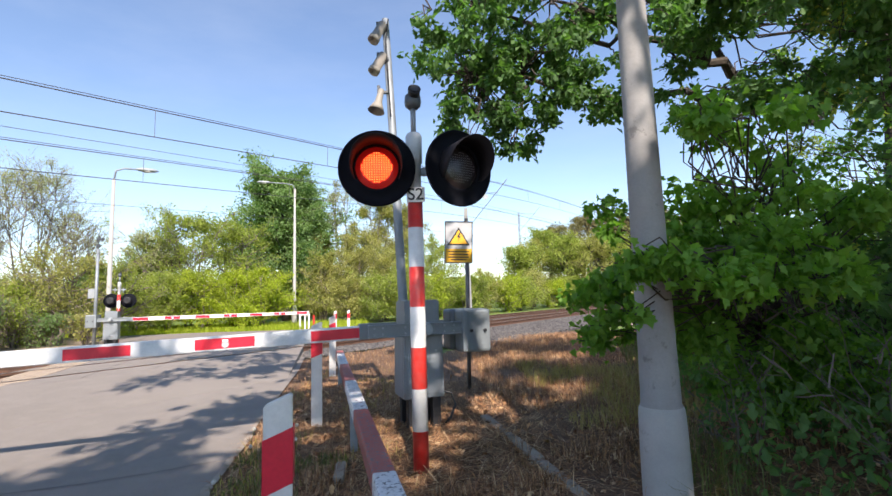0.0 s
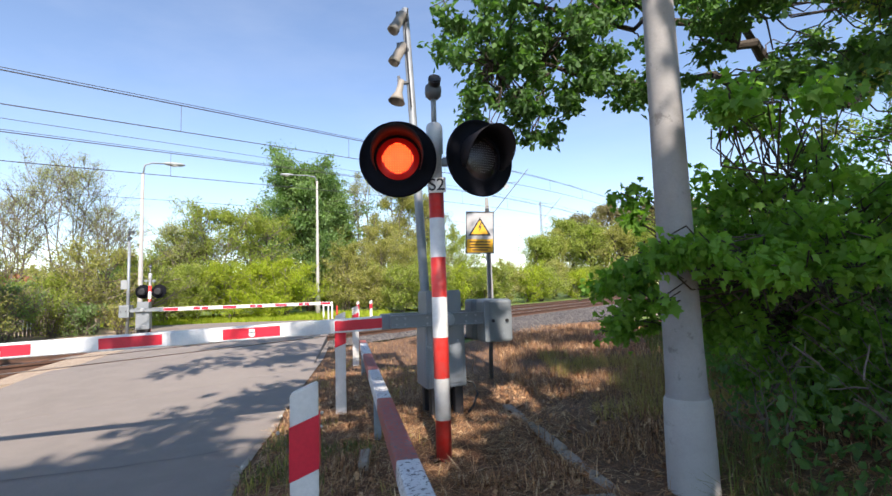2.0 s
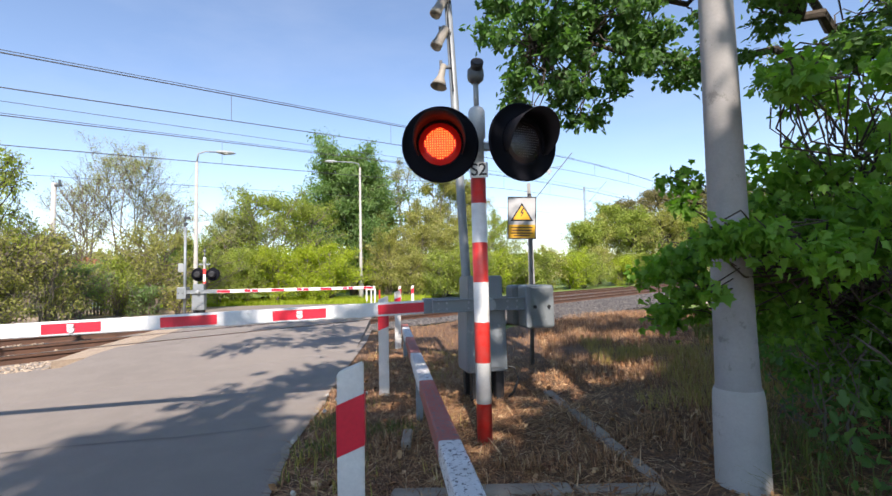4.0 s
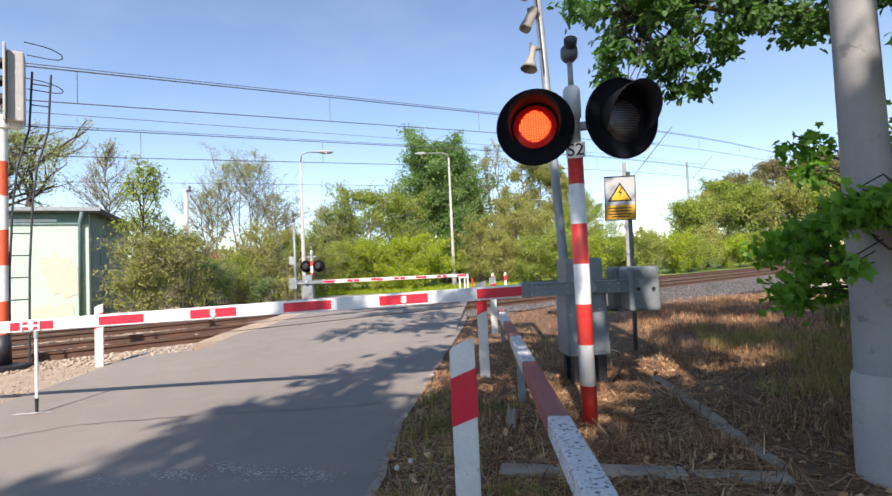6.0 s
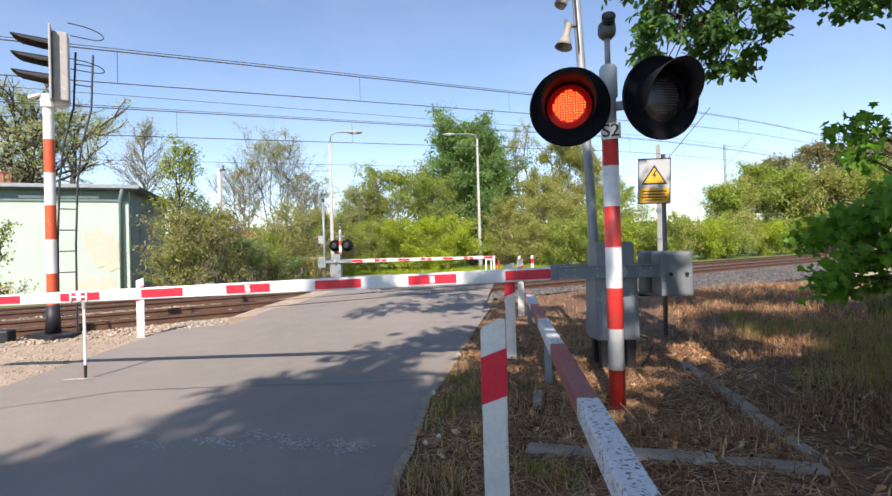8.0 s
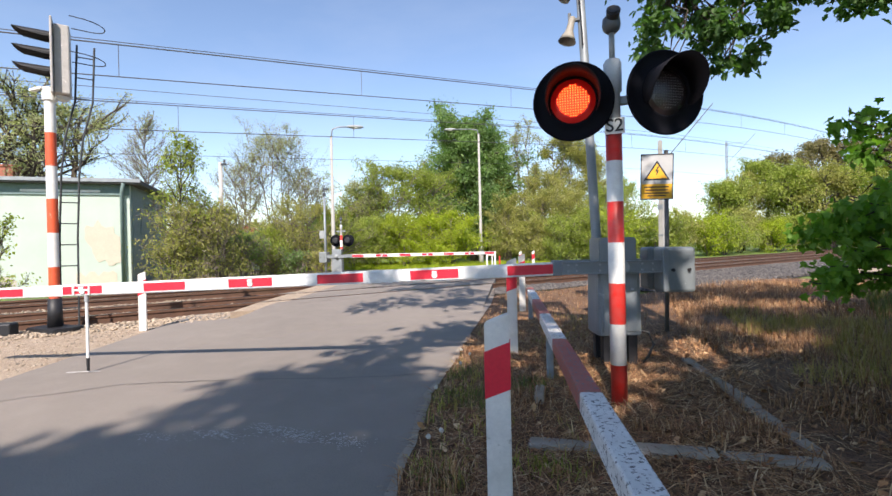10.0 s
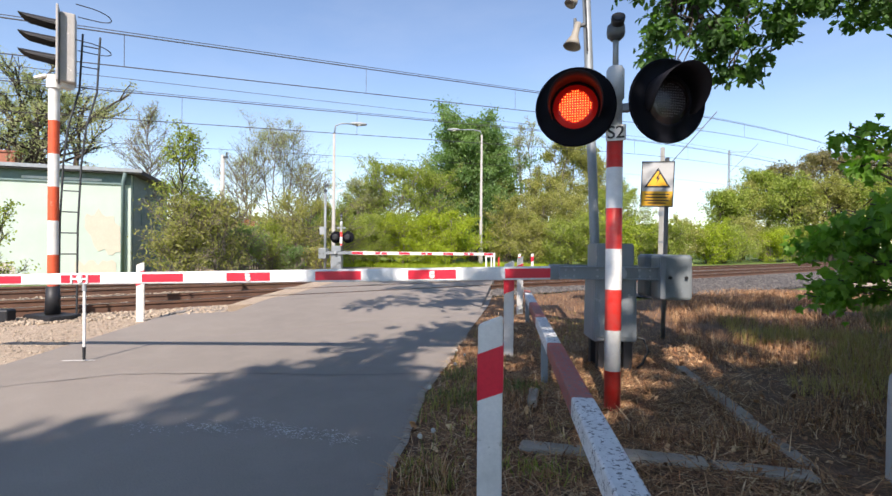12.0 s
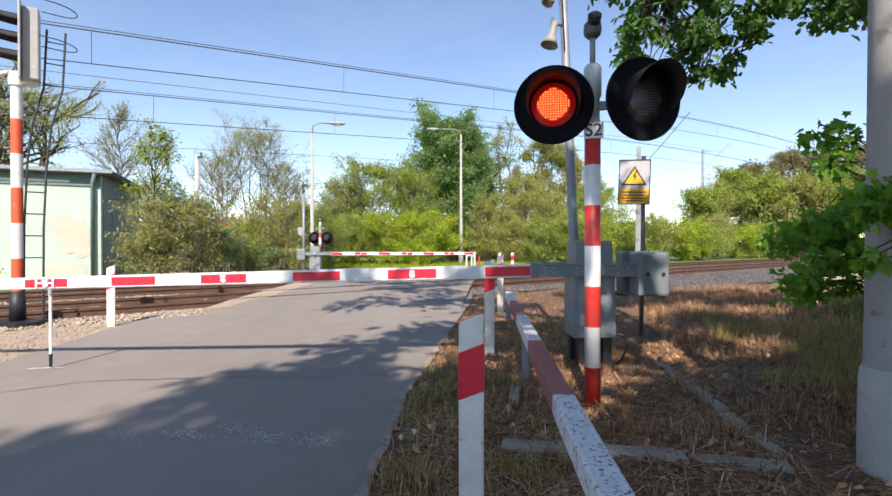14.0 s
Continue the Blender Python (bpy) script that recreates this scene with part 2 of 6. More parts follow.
def box(bm, c, s, bevel=0.0, m=None):
    g = bmesh.ops.create_cube(bm, size=1.0, matrix=(m or Matrix()) @ Matrix.Translation(c) @ Matrix.Diagonal((*s, 1)))
    if bevel:
        ed = {e for v in g["verts"] for e in v.link_edges}
        bmesh.ops.bevel(bm, geom=list(ed), offset=bevel, segments=2, affect="EDGES", profile=0.5)
    return bm


def rod(bm, a, b, r0, r1=None, seg=12, caps=True):
    a, b = Vector(a), Vector(b)
    d = b - a
    m = Matrix.Translation((a + b) / 2) @ d.to_track_quat("Z", "Y").to_matrix().to_4x4()
    bmesh.ops.create_cone(bm, cap_ends=caps, segments=seg, radius1=r0, radius2=r0 if r1 is None else r1, depth=d.length, matrix=m)
    return bm


def tube(bm, pts, radii, seg=8):
    """A tube along points, with a radius at each."""
    pts = [Vector(p) for p in pts]
    if not isinstance(radii, (list, tuple)):
        radii = [radii] * len(pts)
    rings = []
    for i, p in enumerate(pts):
        d = (pts[min(i + 1, len(pts) - 1)] - pts[max(i - 1, 0)]).normalized()
        q = d.to_track_quat("Z", "Y").to_matrix()
        rings.append([bm.verts.new(p + q @ Vector((math.cos(k * math.tau / seg), math.sin(k * math.tau / seg), 0)) * radii[i]) for k in range(seg)])
    for a, b in zip(rings, rings[1:]):
        for k in range(seg):
            bm.faces.new((a[k], a[(k + 1) % seg], b[(k + 1) % seg], b[k]))
    for r in (rings[0][::-1], rings[-1]):
        bm.faces.new(r)
    return bm


def lathe(bm, profile, seg=24, m=None):
    """A turned shape round z: profile of (radius, height)."""
    m = m or Matrix()
    rings = [[bm.verts.new(m @ Vector((r * math.cos(k * math.tau / seg), r * math.sin(k * math.tau / seg), z))) for k in range(seg)] for r, z in profile]
    for a, b in zip(rings, rings[1:]):
        for k in range(seg):
            bm.faces.new((a[k], a[(k + 1) % seg], b[(k + 1) % seg], b[k]))
    return bm


def prism(bm, outline, z0, z1, m=None):
    """An outline in x, y drawn up from z0 to z1."""
    m = m or Matrix()
    lo = [bm.verts.new(m @ Vector((x, y, z0))) for x, y in outline]
    hi = [bm.verts.new(m @ Vector((x, y, z1))) for x, y in outline]
    n = len(outline)
    bm.faces.new(lo[::-1])
    bm.faces.new(hi)
    for i in range(n):
        bm.faces.new((lo[i], lo[(i + 1) % n], hi[(i + 1) % n], hi[i]))
    bmesh.ops.recalc_face_normals(bm, faces=bm.faces[:])
    return bm


def text_part(name, body, size, m, material, parent):
    cu = bpy.data.curves.new(name, "FONT")
    cu.body, cu.size, cu.extrude, cu.align_x, cu.align_y, cu.offset = body, size, 0.001, "CENTER", "CENTER", 0.0015
    tmp = bpy.data.objects.new(name, cu)
    me = bpy.data.meshes.new_from_object(tmp)
    bpy.data.objects.remove(tmp)
    me.materials.clear()
    me.materials.append(material)
    ob = new(name, me)
    ob.parent, ob.matrix_basis = parent, m
    return ob


LEAF = {
    "oak": [(0, 0), (0.20, 0.20), (0.15, 0.38), (0.32, 0.52), (0.22, 0.76), (0, 1.0)],
    "maple": [(0, 0), (0.18, 0.08), (0.48, 0.10), (0.36, 0.32), (0.52, 0.58), (0.20, 0.62), (0, 1.0)],
    "plain": [(0, 0), (0.28, 0.45), (0, 1.0)],
}


def leaf_mesh(name, centres, size, kind, rng, droop=0.5, jitter=0.35):
    """Many single leaves, each folded along its rib, joined into one mesh."""
    half = LEAF[kind]
    prof = np.array([(x, y, 0.22 * abs(x)) for x, y in half] + [(-x, y, 0.22 * abs(x)) for x, y in half[-2:0:-1]])
    k = len(prof)
    n = len(centres)
    s = size * (1 + jitter * rng.uniform(-1, 1, n))
    yaw = rng.uniform(0, 2 * np.pi, n)
    tilt = rng.normal(-droop, 0.55, n)
    rollv = rng.normal(0, 0.6, n)
    v = prof[None] * s[:, None, None]
    v[:, :, 2] -= (0.25 * prof[None, :, 1] ** 2) * s[:, None]
    c, q = np.cos(rollv)[:, None], np.sin(rollv)[:, None]
    x, y, z = v[..., 0] * c + v[..., 2] * q, v[..., 1], -v[..., 0] * q + v[..., 2] * c
    c, q = np.cos(tilt)[:, None], np.sin(tilt)[:, None]
    y, z = y * c - z * q, y * q + z * c
    c, q = np.cos(yaw)[:, None], np.sin(yaw)[:, None]
    x, y = x * c - y * q, x * q + y * c
    co = np.stack([x, y, z], 2) + np.asarray(centres)[:, None, :]
    me = bpy.data.meshes.new(name)
    h = k // 2
    if kind == "plain":
        fl = [[0, 1, 2], [0, 2, 3]]
    else:
        fl = [list(range(0, h + 1)), [0] + list(range(h, k))]
    m = len(fl[0])
    me.vertices.add(n * k)
    me.vertices.foreach_set("co", co.reshape(-1).astype(np.float32))
    base = np.arange(n)[:, None, None] * k
    idx = (np.array(fl)[None] + base).reshape(-1)
    me.loops.add(len(idx))
    me.loops.foreach_set("vertex_index", idx.astype(np.int32))
    me.polygons.add(n * 2)
    me.polygons.foreach_set("loop_start", (np.arange(n * 2) * m).astype(np.int32))
    me.polygons.foreach_set("loop_total", np.full(n * 2, m, np.int32))
    me.update(calc_edges=True)
    return me


def clump_points(rng, clumps, per_area):
    """Leaf places in ragged clumps (x, y, z, radius): denser towards the outside, with gaps."""
    out = []
    for x, y, z, r in clumps:
        n = max(6, int(per_area * r * r))
        d = rng.normal(size=(n, 3))
        d /= np.linalg.norm(d, axis=1, keepdims=True)
        lump = 0.75 + 0.45 * np.sin(d[:, 0] * 5 + x * 3) * np.sin(d[:, 1] * 6 + y * 2) * np.cos(d[:, 2] * 5 + z)
        rad = r * rng.uniform(0.25, 1, n) ** 0.45 * lump * np.exp(rng.normal(0, 0.24, n))
        out.append(np.array((x, y, z)) + d * rad[:, None] * np.array((1, 1, 0.8)))
    return np.concatenate(out)


def crown_clumps(rng, c, radius, n, r):
    """Clump centres spread through the shell of an ellipsoid."""
    res = []
    for _ in range(n):
        d = rng.normal(size=3)
        d /= np.linalg.norm(d)
        k = rng.uniform(0.35, 1) ** 0.5
        res.append((c[0] + d[0] * radius[0] * k, c[1] + d[1] * radius[1] * k, c[2] + d[2] * radius[2] * k, r * rng.uniform(0.6, 1.3)))
    return res


def limb(bm, a, b, r0, r1, rng, wob=0.12, n=5, seg=6):
    a, b = np.array(a, float), np.array(b, float)
    ln = np.linalg.norm(b - a)
    pts = [a + (b - a) * i / n + (rng.normal(size=3) * wob * ln / n if 0 < i < n else 0) for i in range(n + 1)]
    tube(bm, pts, [r0 + (r1 - r0) * i / n for i in range(n + 1)], seg)
    return pts


def tree(name, label, x, y, trunk_h, r, clumps, leaf, size, density, material, bark, seed, twigs=3, category="tree", droop=0.4, z0=0.0, stems=1, boughs=()):
    """A tapered trunk, limbs out to every clump, twigs, and a crown of single leaves."""
    rng = np.random.default_rng(seed)
    root = thing(name, label, category, pose(x, y, z0))
    loc = [(cx - x, cy - y, cz - z0, cr) for cx, cy, cz, cr in clumps]
    bt, bl = bmesh.new(), bmesh.new()
    heads = []
    for s in range(stems):
        ox, oy = (rng.uniform(-0.5, 0.5, 2) * (stems > 1))
        heads += limb(bt, (ox * 0.4, oy * 0.4, -0.1), (ox * 1.6 + rng.normal() * 0.15, oy * 1.6 + rng.normal() * 0.15, trunk_h), r, r * 0.45, rng, 0.08, 6, 10)[2:]
    for bx, by, bz in boughs:
        end = np.array((bx - x, by - y, bz - z0))
        a = min(heads, key=lambda p: abs(p[2] - end[2] * 0.85))
        heads = heads + limb(bl, a, end, r * 0.4, 0.02, rng, 0.25, 9, 7)[2:]
    for cx, cy, cz, cr in loc:
        c = np.array((cx, cy, cz))
        low = [p for p in heads if p[2] < cz + 0.3] or [heads[0]]
        a = min(low, key=lambda p: np.linalg.norm(p - c) + 0.5 * abs(p[2] - cz * 0.6)) if not boughs else min(heads, key=lambda p: np.linalg.norm(p - c))
        w = max(0.012, r * 0.3 * min(1.0, cr / 1.2)) if not boughs else 0.016
        mid = limb(bl, a, c, w, w * 0.35, rng, 0.22, 5, 5)
        for _ in range(twigs):
            d = rng.normal(size=3)
            d[2] = abs(d[2]) * 0.6
            limb(bl, mid[rng.integers(2, 6)], c + d / np.linalg.norm(d) * cr * 0.9, w * 0.35, 0.004 + w * 0.06, rng, 0.2, 3, 4)
    smooth(part("trunk", bt, bark, root))
    tagged(part("branchwork", bl, bark, root), kind="stuff")
    pts = clump_points(rng, loc, density)
    me = leaf_mesh("crown", pts, size, leaf, rng, droop)
    me.materials.append(material)
    cr = new("crown", me)
    cr.parent = root
    tagged(cr, kind="stuff")
    return root


def sprout(rng, start, way, length, n=4, wob=0.10, lift=0.12):
    """Wavering paths, one for each start, way and length: rows of n + 1 points."""
    k = len(start)
    way = way / np.linalg.norm(way, axis=1, keepdims=True)
    step = way[:, None, :] + np.cumsum(rng.normal(0, wob, (k, n, 3)), axis=1)
    step[:, :, 2] += lift * np.arange(n)[None, :] / n
    pts = np.concatenate([np.zeros((k, 1, 3)), np.cumsum(step, axis=1)], axis=1) * (length / n)[:, None, None]
    return start[:, None, :] + pts


def offshoots(rng, paths, length, each, spread, up, lo, hi, scale):
    """Starts, ways and lengths of the side shoots of paths."""
    k, m = len(paths), paths.shape[1]
    who = np.repeat(np.arange(k), each)
    f = rng.uniform(lo, 1.0, len(who)) * (m - 1)
    i = np.minimum(f.astype(int), m - 2)
    a, b = paths[who, i], paths[who, i + 1]
    d = b - a
    d = d / np.linalg.norm(d, axis=1, keepdims=True) + rng.normal(0, spread, (len(who), 3))
    d[:, 2] += up
    return a + (b - a) * (f - i)[:, None], d, length[who] * rng.uniform(hi * 0.6, hi, len(who)) * scale


def twig_mesh(name, groups):
    """Three-sided tapering twigs along many paths, joined: groups of (paths, thick, thin)."""
    cos, idx, base = [], [], 0
    for paths, r0, r1 in groups:
        k, m = paths.shape[:2]
        d = paths[:, -1] - paths[:, 0]
        d /= np.linalg.norm(d, axis=1, keepdims=True)
        a = np.cross(d, np.array((0.31, 0.77, 0.55)))
        a /= np.linalg.norm(a, axis=1, keepdims=True)
        b = np.cross(d, a)
        rad = np.linspace(r0, r1, m)[None, :, None]
        ring = [paths + (a * math.cos(q) + b * math.sin(q))[:, None, :] * rad for q in (0.0, 2.094, 4.189)]
        cos.append(np.stack(ring, 2).reshape(-1, 3))
        v = base + np.arange(k * m * 3).reshape(k, m, 3)
        for q in range(3):
            w = (q + 1) % 3
            idx.append(np.stack([v[:, :-1, q], v[:, :-1, w], v[:, 1:, w], v[:, 1:, q]], -1).reshape(-1, 4))
        base += k * m * 3
    co, f = np.concatenate(cos), np.concatenate(idx)
    me = bpy.data.meshes.new(name)
    me.vertices.add(len(co))
    me.vertices.foreach_set("co", co.reshape(-1).astype(np.float32))
    me.loops.add(f.size)
    me.loops.foreach_set("vertex_index", f.reshape(-1).astype(np.int32))
    me.polygons.add(len(f))
    me.polygons.foreach_set("loop_start", np.arange(0, f.size, 4).astype(np.int32))
    me.polygons.foreach_set("loop_total", np.full(len(f), 4, np.int32))
    me.update(calc_edges=True)
    return me


def branching_tree(name, label, x, y, h, r, leaves, size, material, bark, seed, low=0.2, thick=0.10, stems=1, limbs=26, subs=6, twigs=4, up=0.55, tuft=0.16, category="tree", leaf="plain", z0=-0.05, top=0.35, splay=0.35):
    """A tree grown from its stems: limbs, side branches, twigs, and tufts of leaves on the twigs."""
    rng = np.random.default_rng(seed)
    root = thing(name, label, category, pose(x, y, z0))
    bt = bmesh.new()
    heads = []
    for q in range(stems):
        a = math.tau * q / stems + rng.uniform(0, 1)
        o = splay * r * (stems > 1)
        end = (math.cos(a) * o + rng.normal(0, 0.05 * r), math.sin(a) * o + rng.normal(0, 0.05 * r), h * rng.uniform(0.80, 0.92))
        heads.append(np.array(limb(bt, (math.cos(a) * o * 0.15, math.sin(a) * o * 0.15, -0.1), end, thick, thick * 0.18, rng, 0.09, 7, 8)))
    smooth(part("trunk", bt, bark, root))
    f = low + (1 - low) * rng.uniform(0, 1, limbs) ** 0.85
    which = rng.integers(0, stems, limbs)
    start = np.array([[np.interp(v * 7, np.arange(8), heads[w][:, c]) for c in range(3)] for v, w in zip(f, which)])
    az = np.arange(limbs) * 2.399 + rng.uniform(-0.4, 0.4, limbs)
    g = (f - low) / (1 - low)
    prof = np.maximum(top, np.sin(np.pi * np.clip(0.22 + 0.78 * g, 0, 1)) ** 0.7)
    ln = r * prof * rng.uniform(0.62, 1.12, limbs)
    way = np.stack([np.cos(az), np.sin(az), up * (0.5 + g) + rng.normal(0, 0.12, limbs)], 1)
    p1 = sprout(rng, start, way, ln, 5, 0.12, 0.35)
    s2, d2, l2 = offshoots(rng, p1, ln, subs, 0.50, 0.22, 0.25, 0.55, 1.0)
    p2 = sprout(rng, s2, d2, l2, 4, 0.14, 0.2)
    s3, d3, l3 = offshoots(rng, p2, l2, twigs, 0.6, 0.15, 0.2, 0.55, 1.0)
    p3 = sprout(rng, s3, d3, l3, 3, 0.16, 0.1)
    me = twig_mesh("branchwork", ((p1, thick * 0.42, thick * 0.14), (p2, thick * 0.16, thick * 0.06), (p3, max(0.006, thick * 0.06), 0.004)))
    me.materials.append(bark)
    wood = new("branchwork", me)
    wood.parent = root
    tagged(wood, kind="stuff")
    ends = np.concatenate([p2[:, 2:].reshape(-1, 3), p3[:, 1:].reshape(-1, 3), p3[:, 2:].reshape(-1, 3)])
    # some twigs carry many leaves and some few, which leaves gaps
    weight = rng.gamma(0.9, 1.0, len(ends))
    pick = rng.choice(len(ends), leaves, p=weight / weight.sum())
    pts = ends[pick] + rng.normal(0, tuft, (leaves, 3)) * np.array((1, 1, 0.7))
    pts[:, 2] = np.maximum(pts[:, 2], 0.05)
    me = leaf_mesh("crown", pts, size, leaf, rng, 0.35)
    me.materials.append(material)
    cr = new("crown", me)
    cr.parent = root
    tagged(cr, kind="stuff")
    return root


def scatter_stones(name, pts, rng, lo, hi, material, flat=0.6):
    """Angular stones, joined, at the given places."""
    bv = np.array([(1, 0, 0), (-1, 0, 0), (0, 1, 0), (0, -1, 0), (0.3, 0.2, 1), (-0.2, -0.3, -1)]) * 1.15
    bf = np.array([(0, 2, 4), (2, 1, 4), (1, 3, 4), (3, 0, 4), (2, 0, 5), (1, 2, 5), (3, 1, 5), (0, 3, 5)])
    n, k = len(pts), len(bv)
    s = rng.uniform(lo, hi, n)
    v = bv[None] * (1 + rng.uniform(-0.3, 0.3, (n, k, 1))) * s[:, None, None] * np.stack([rng.uniform(0.7, 1.3, n), rng.uniform(0.7, 1.3, n), np.full(n, flat)], 1)[:, None, :]
    a = rng.uniform(0, 6.28, n)
    c, q = np.cos(a)[:, None], np.sin(a)[:, None]
    co = np.stack([v[..., 0] * c - v[..., 1] * q, v[..., 0] * q + v[..., 1] * c, v[..., 2]], 2) + np.asarray(pts)[:, None, :]
    me = bpy.data.meshes.new(name)
    f = (bf[None] + np.arange(n)[:, None, None] * k).reshape(-1)
    me.vertices.add(n * k)
    me.vertices.foreach_set("co", co.reshape(-1).astype(np.float32))
    me.loops.add(len(f))
    me.loops.foreach_set("vertex_index", f.astype(np.int32))
    me.polygons.add(len(f) // 3)
    me.polygons.foreach_set("loop_start", np.arange(0, len(f), 3).astype(np.int32))
    me.polygons.foreach_set("loop_total", np.full(len(f) // 3, 3, np.int32))
    me.update(calc_edges=True)
    me.materials.append(material)
    return new(name, me)


def blades(name, pts, rng, length, width, material, lean=0.5, flat=False, curl=0.5):
    """Grass blades or straws: tapered strips of two segments."""
    n = len(pts)
    ln = length * rng.uniform(0.5, 1.4, n)
    yaw = rng.uniform(0, 6.28, n)
    t0 = rng.uniform(0.0, 0.35, n) if flat else np.pi / 2 - np.abs(rng.normal(0, lean, n))
    t1 = t0 - rng.uniform(0.1, 1.0, n) * curl
    w = width * rng.uniform(0.6, 1.4, n)
    d = np.stack([np.cos(yaw), np.sin(yaw)], 1)
    side = np.stack([-d[:, 1], d[:, 0], 0 * yaw], 1) * w[:, None] / 2
    p0 = np.asarray(pts)
    p1 = p0 + np.concatenate([d * np.cos(t0)[:, None], np.sin(t0)[:, None]], 1) * (ln * 0.55)[:, None]
    p2 = p1 + np.concatenate([d * np.cos(t1)[:, None], np.sin(t1)[:, None]], 1) * (ln * 0.45)[:, None]
    co = np.stack([p0 - side, p0 + side, p1 + side * 0.8, p1 - side * 0.8, p2], 1)
    b = np.arange(n)[:, None] * 5
    idx = (np.array([0, 1, 2, 3, 3, 2, 4])[None] + b).reshape(-1)
    me = bpy.data.meshes.new(name)
    me.vertices.add(n * 5)
    me.vertices.foreach_set("co", co.reshape(-1).astype(np.float32))
    me.loops.add(n * 7)
    me.loops.foreach_set("vertex_index", idx.astype(np.int32))
    me.polygons.add(n * 2)
    me.polygons.foreach_set("loop_start", (np.arange(n)[:, None] * 7 + np.array([0, 4])).reshape(-1).astype(np.int32))
    me.polygons.foreach_set("loop_total", np.tile([4, 3], n).astype(np.int32))
    me.update(calc_edges=True)
    me.materials.append(material)
    return new(name, me)

# ---- ground, road and track ----
TU, TN = Vector((0.556, 0.831, 0)), Vector((0.831, -0.556, 0))
RAILS = (-10.25, -11.69, -13.75, -15.19)
HEAD = 0.12


def on_track(u, n, z=0.0):
    p = TU * u + TN * n
    return Vector((p.x, p.y, z))


def sheet(name, outline, z, material, label, kind="structure", category=""):
    bm = bmesh.new()
    bm.faces.new([bm.verts.new((x, y, z)) for x, y in outline])
    bmesh.ops.recalc_face_normals(bm, faces=bm.faces[:])
    bmesh.ops.triangulate(bm, faces=bm.faces[:])
    ob = part(name, bm, material)
    return tagged(ob, label, category or name, kind=kind)


def uneven(x, y):
    return 0.03 * noise.noise(Vector((x * 1.7, y * 1.7, 0.3))) + 0.012 * noise.noise(Vector((x * 6, y * 6, 2.0)))


ROAD_R = [(2.2, -25.0), (-0.15, -3.0), (-0.62, 0.2), (-1.16, 2.0), (-1.62, 3.45), (-2.15, 6.0), (-2.82, 9.27), (-3.55, 12.2), (-4.35, 15.5), (-5.2, 19.0), (-6.1, 21.2)]
ROAD_L = [(-16.5, 21.0), (-11.2, 17.6), (-9.8, 15.4), (-9.3, 11.5), (-8.9, 8.4), (-8.2, 6.9), (-7.0, 5.0), (-5.81, 2.75), (-4.9, 0.6), (-4.4, -3.0), (-2.6, -25.0)]
ROAD = ROAD_R + [(-7.6, 23.4), (-11.7, 23.4), (-16.0, 22.3), (-30.0, 19.5), (-30.0, 17.0)] + ROAD_L

bm = bmesh.new()
bmesh.ops.create_grid(bm, x_segments=2, y_segments=2, size=1500)
ground = tagged(part("ground", bm, M_GRASS_FAR), "flat green meadow ground reaching the horizon", "ground", kind="structure")
ground.location.z = -0.06

# verge beside the road: dry uneven soil that meets the asphalt
def road_edge(y):
    return np.interp(y, [p[1] for p in ROAD_R], [p[0] for p in ROAD_R])


def verge_height(x, y):
    d = x - float(road_edge(y))
    if d < 0.0:
        return max(-0.05, 0.004 + d * 0.6)
    return 0.004 + uneven(x, y) * min(1.0, d / 0.8)


bm = bmesh.new()
bmesh.ops.create_grid(bm, x_segments=130, y_segments=190, size=1.0)
for v in bm.verts:
    x, y = 3.0 + v.co.x * 9.0, 1.0 + v.co.y * 16.0
    n = x * TN.x + y * TN.y
    v.co = (x, y, verge_height(x, y) - (0.10 if n < (-6.6 if (x > -0.5 and y > 8) else -8.8) else 0.0))
verge = tagged(part("verge", bm, M_SOIL), "dry brown verge of soil and dead grass", "verge", kind="structure")
for p in verge.data.polygons:
    p.use_smooth = True
road = sheet("road", ROAD, 0.012, M_ROAD, "worn grey asphalt road over the crossing")
sheet("gravel_shoulder", [(-2.4, -25.0), (-4.2, -3.0), (-4.75, 0.6), (-5.7, 2.9), (-6.9, 5.1), (-8.1, 7.0), (-8.9, 8.6), (-22, -8), (-16, -25)], -0.004, M_SAND, "pale sandy gravel shoulder beside the road", category="gravel")
sheet("far_gravel", [(-9.7, 15.2), (-11.1, 17.7), (-16.5, 21.1), (-30, 17.1), (-30, 13.5), (-16.5, 13.2), (-12.6, 13.4)], -0.002, M_SAND, "sandy gravel strip beyond the track", category="gravel")
sheet("sandy_strip", [(-7.4, 23.5), (-6.0, 21.3), (-5.3, 19.2), (-4.2, 20.0), (-3.2, 24.0), (-7.0, 24.6)], 0.0, M_SAND, "pale sandy strip at the road's far edge", category="gravel")


def ballast_strip(name, u0, u1, label, shoulder):
    bm = bmesh.new()
    prof = [(-6.2, -0.03), (-6.9, 0.0), (-9.2, 0.005), (-9.6, -0.01), (-15.9, -0.01), (-16.4, -0.05), (-17.8, -0.06)]
    prof = prof if shoulder else [(-9.05, -0.03)] + prof[3:]
    a = [bm.verts.new(on_track(u0, n, z)) for n, z in prof]
    b = [bm.verts.new(on_track(u1, n, z)) for n, z in prof]
    for i in range(len(prof) - 1):
        bm.faces.new((a[i], b[i], b[i + 1], a[i + 1]))
    bmesh.ops.recalc_face_normals(bm, faces=bm.faces[:])
    return tagged(part(name, bm, M_BALLAST_BED), label, "ballast", kind="structure")


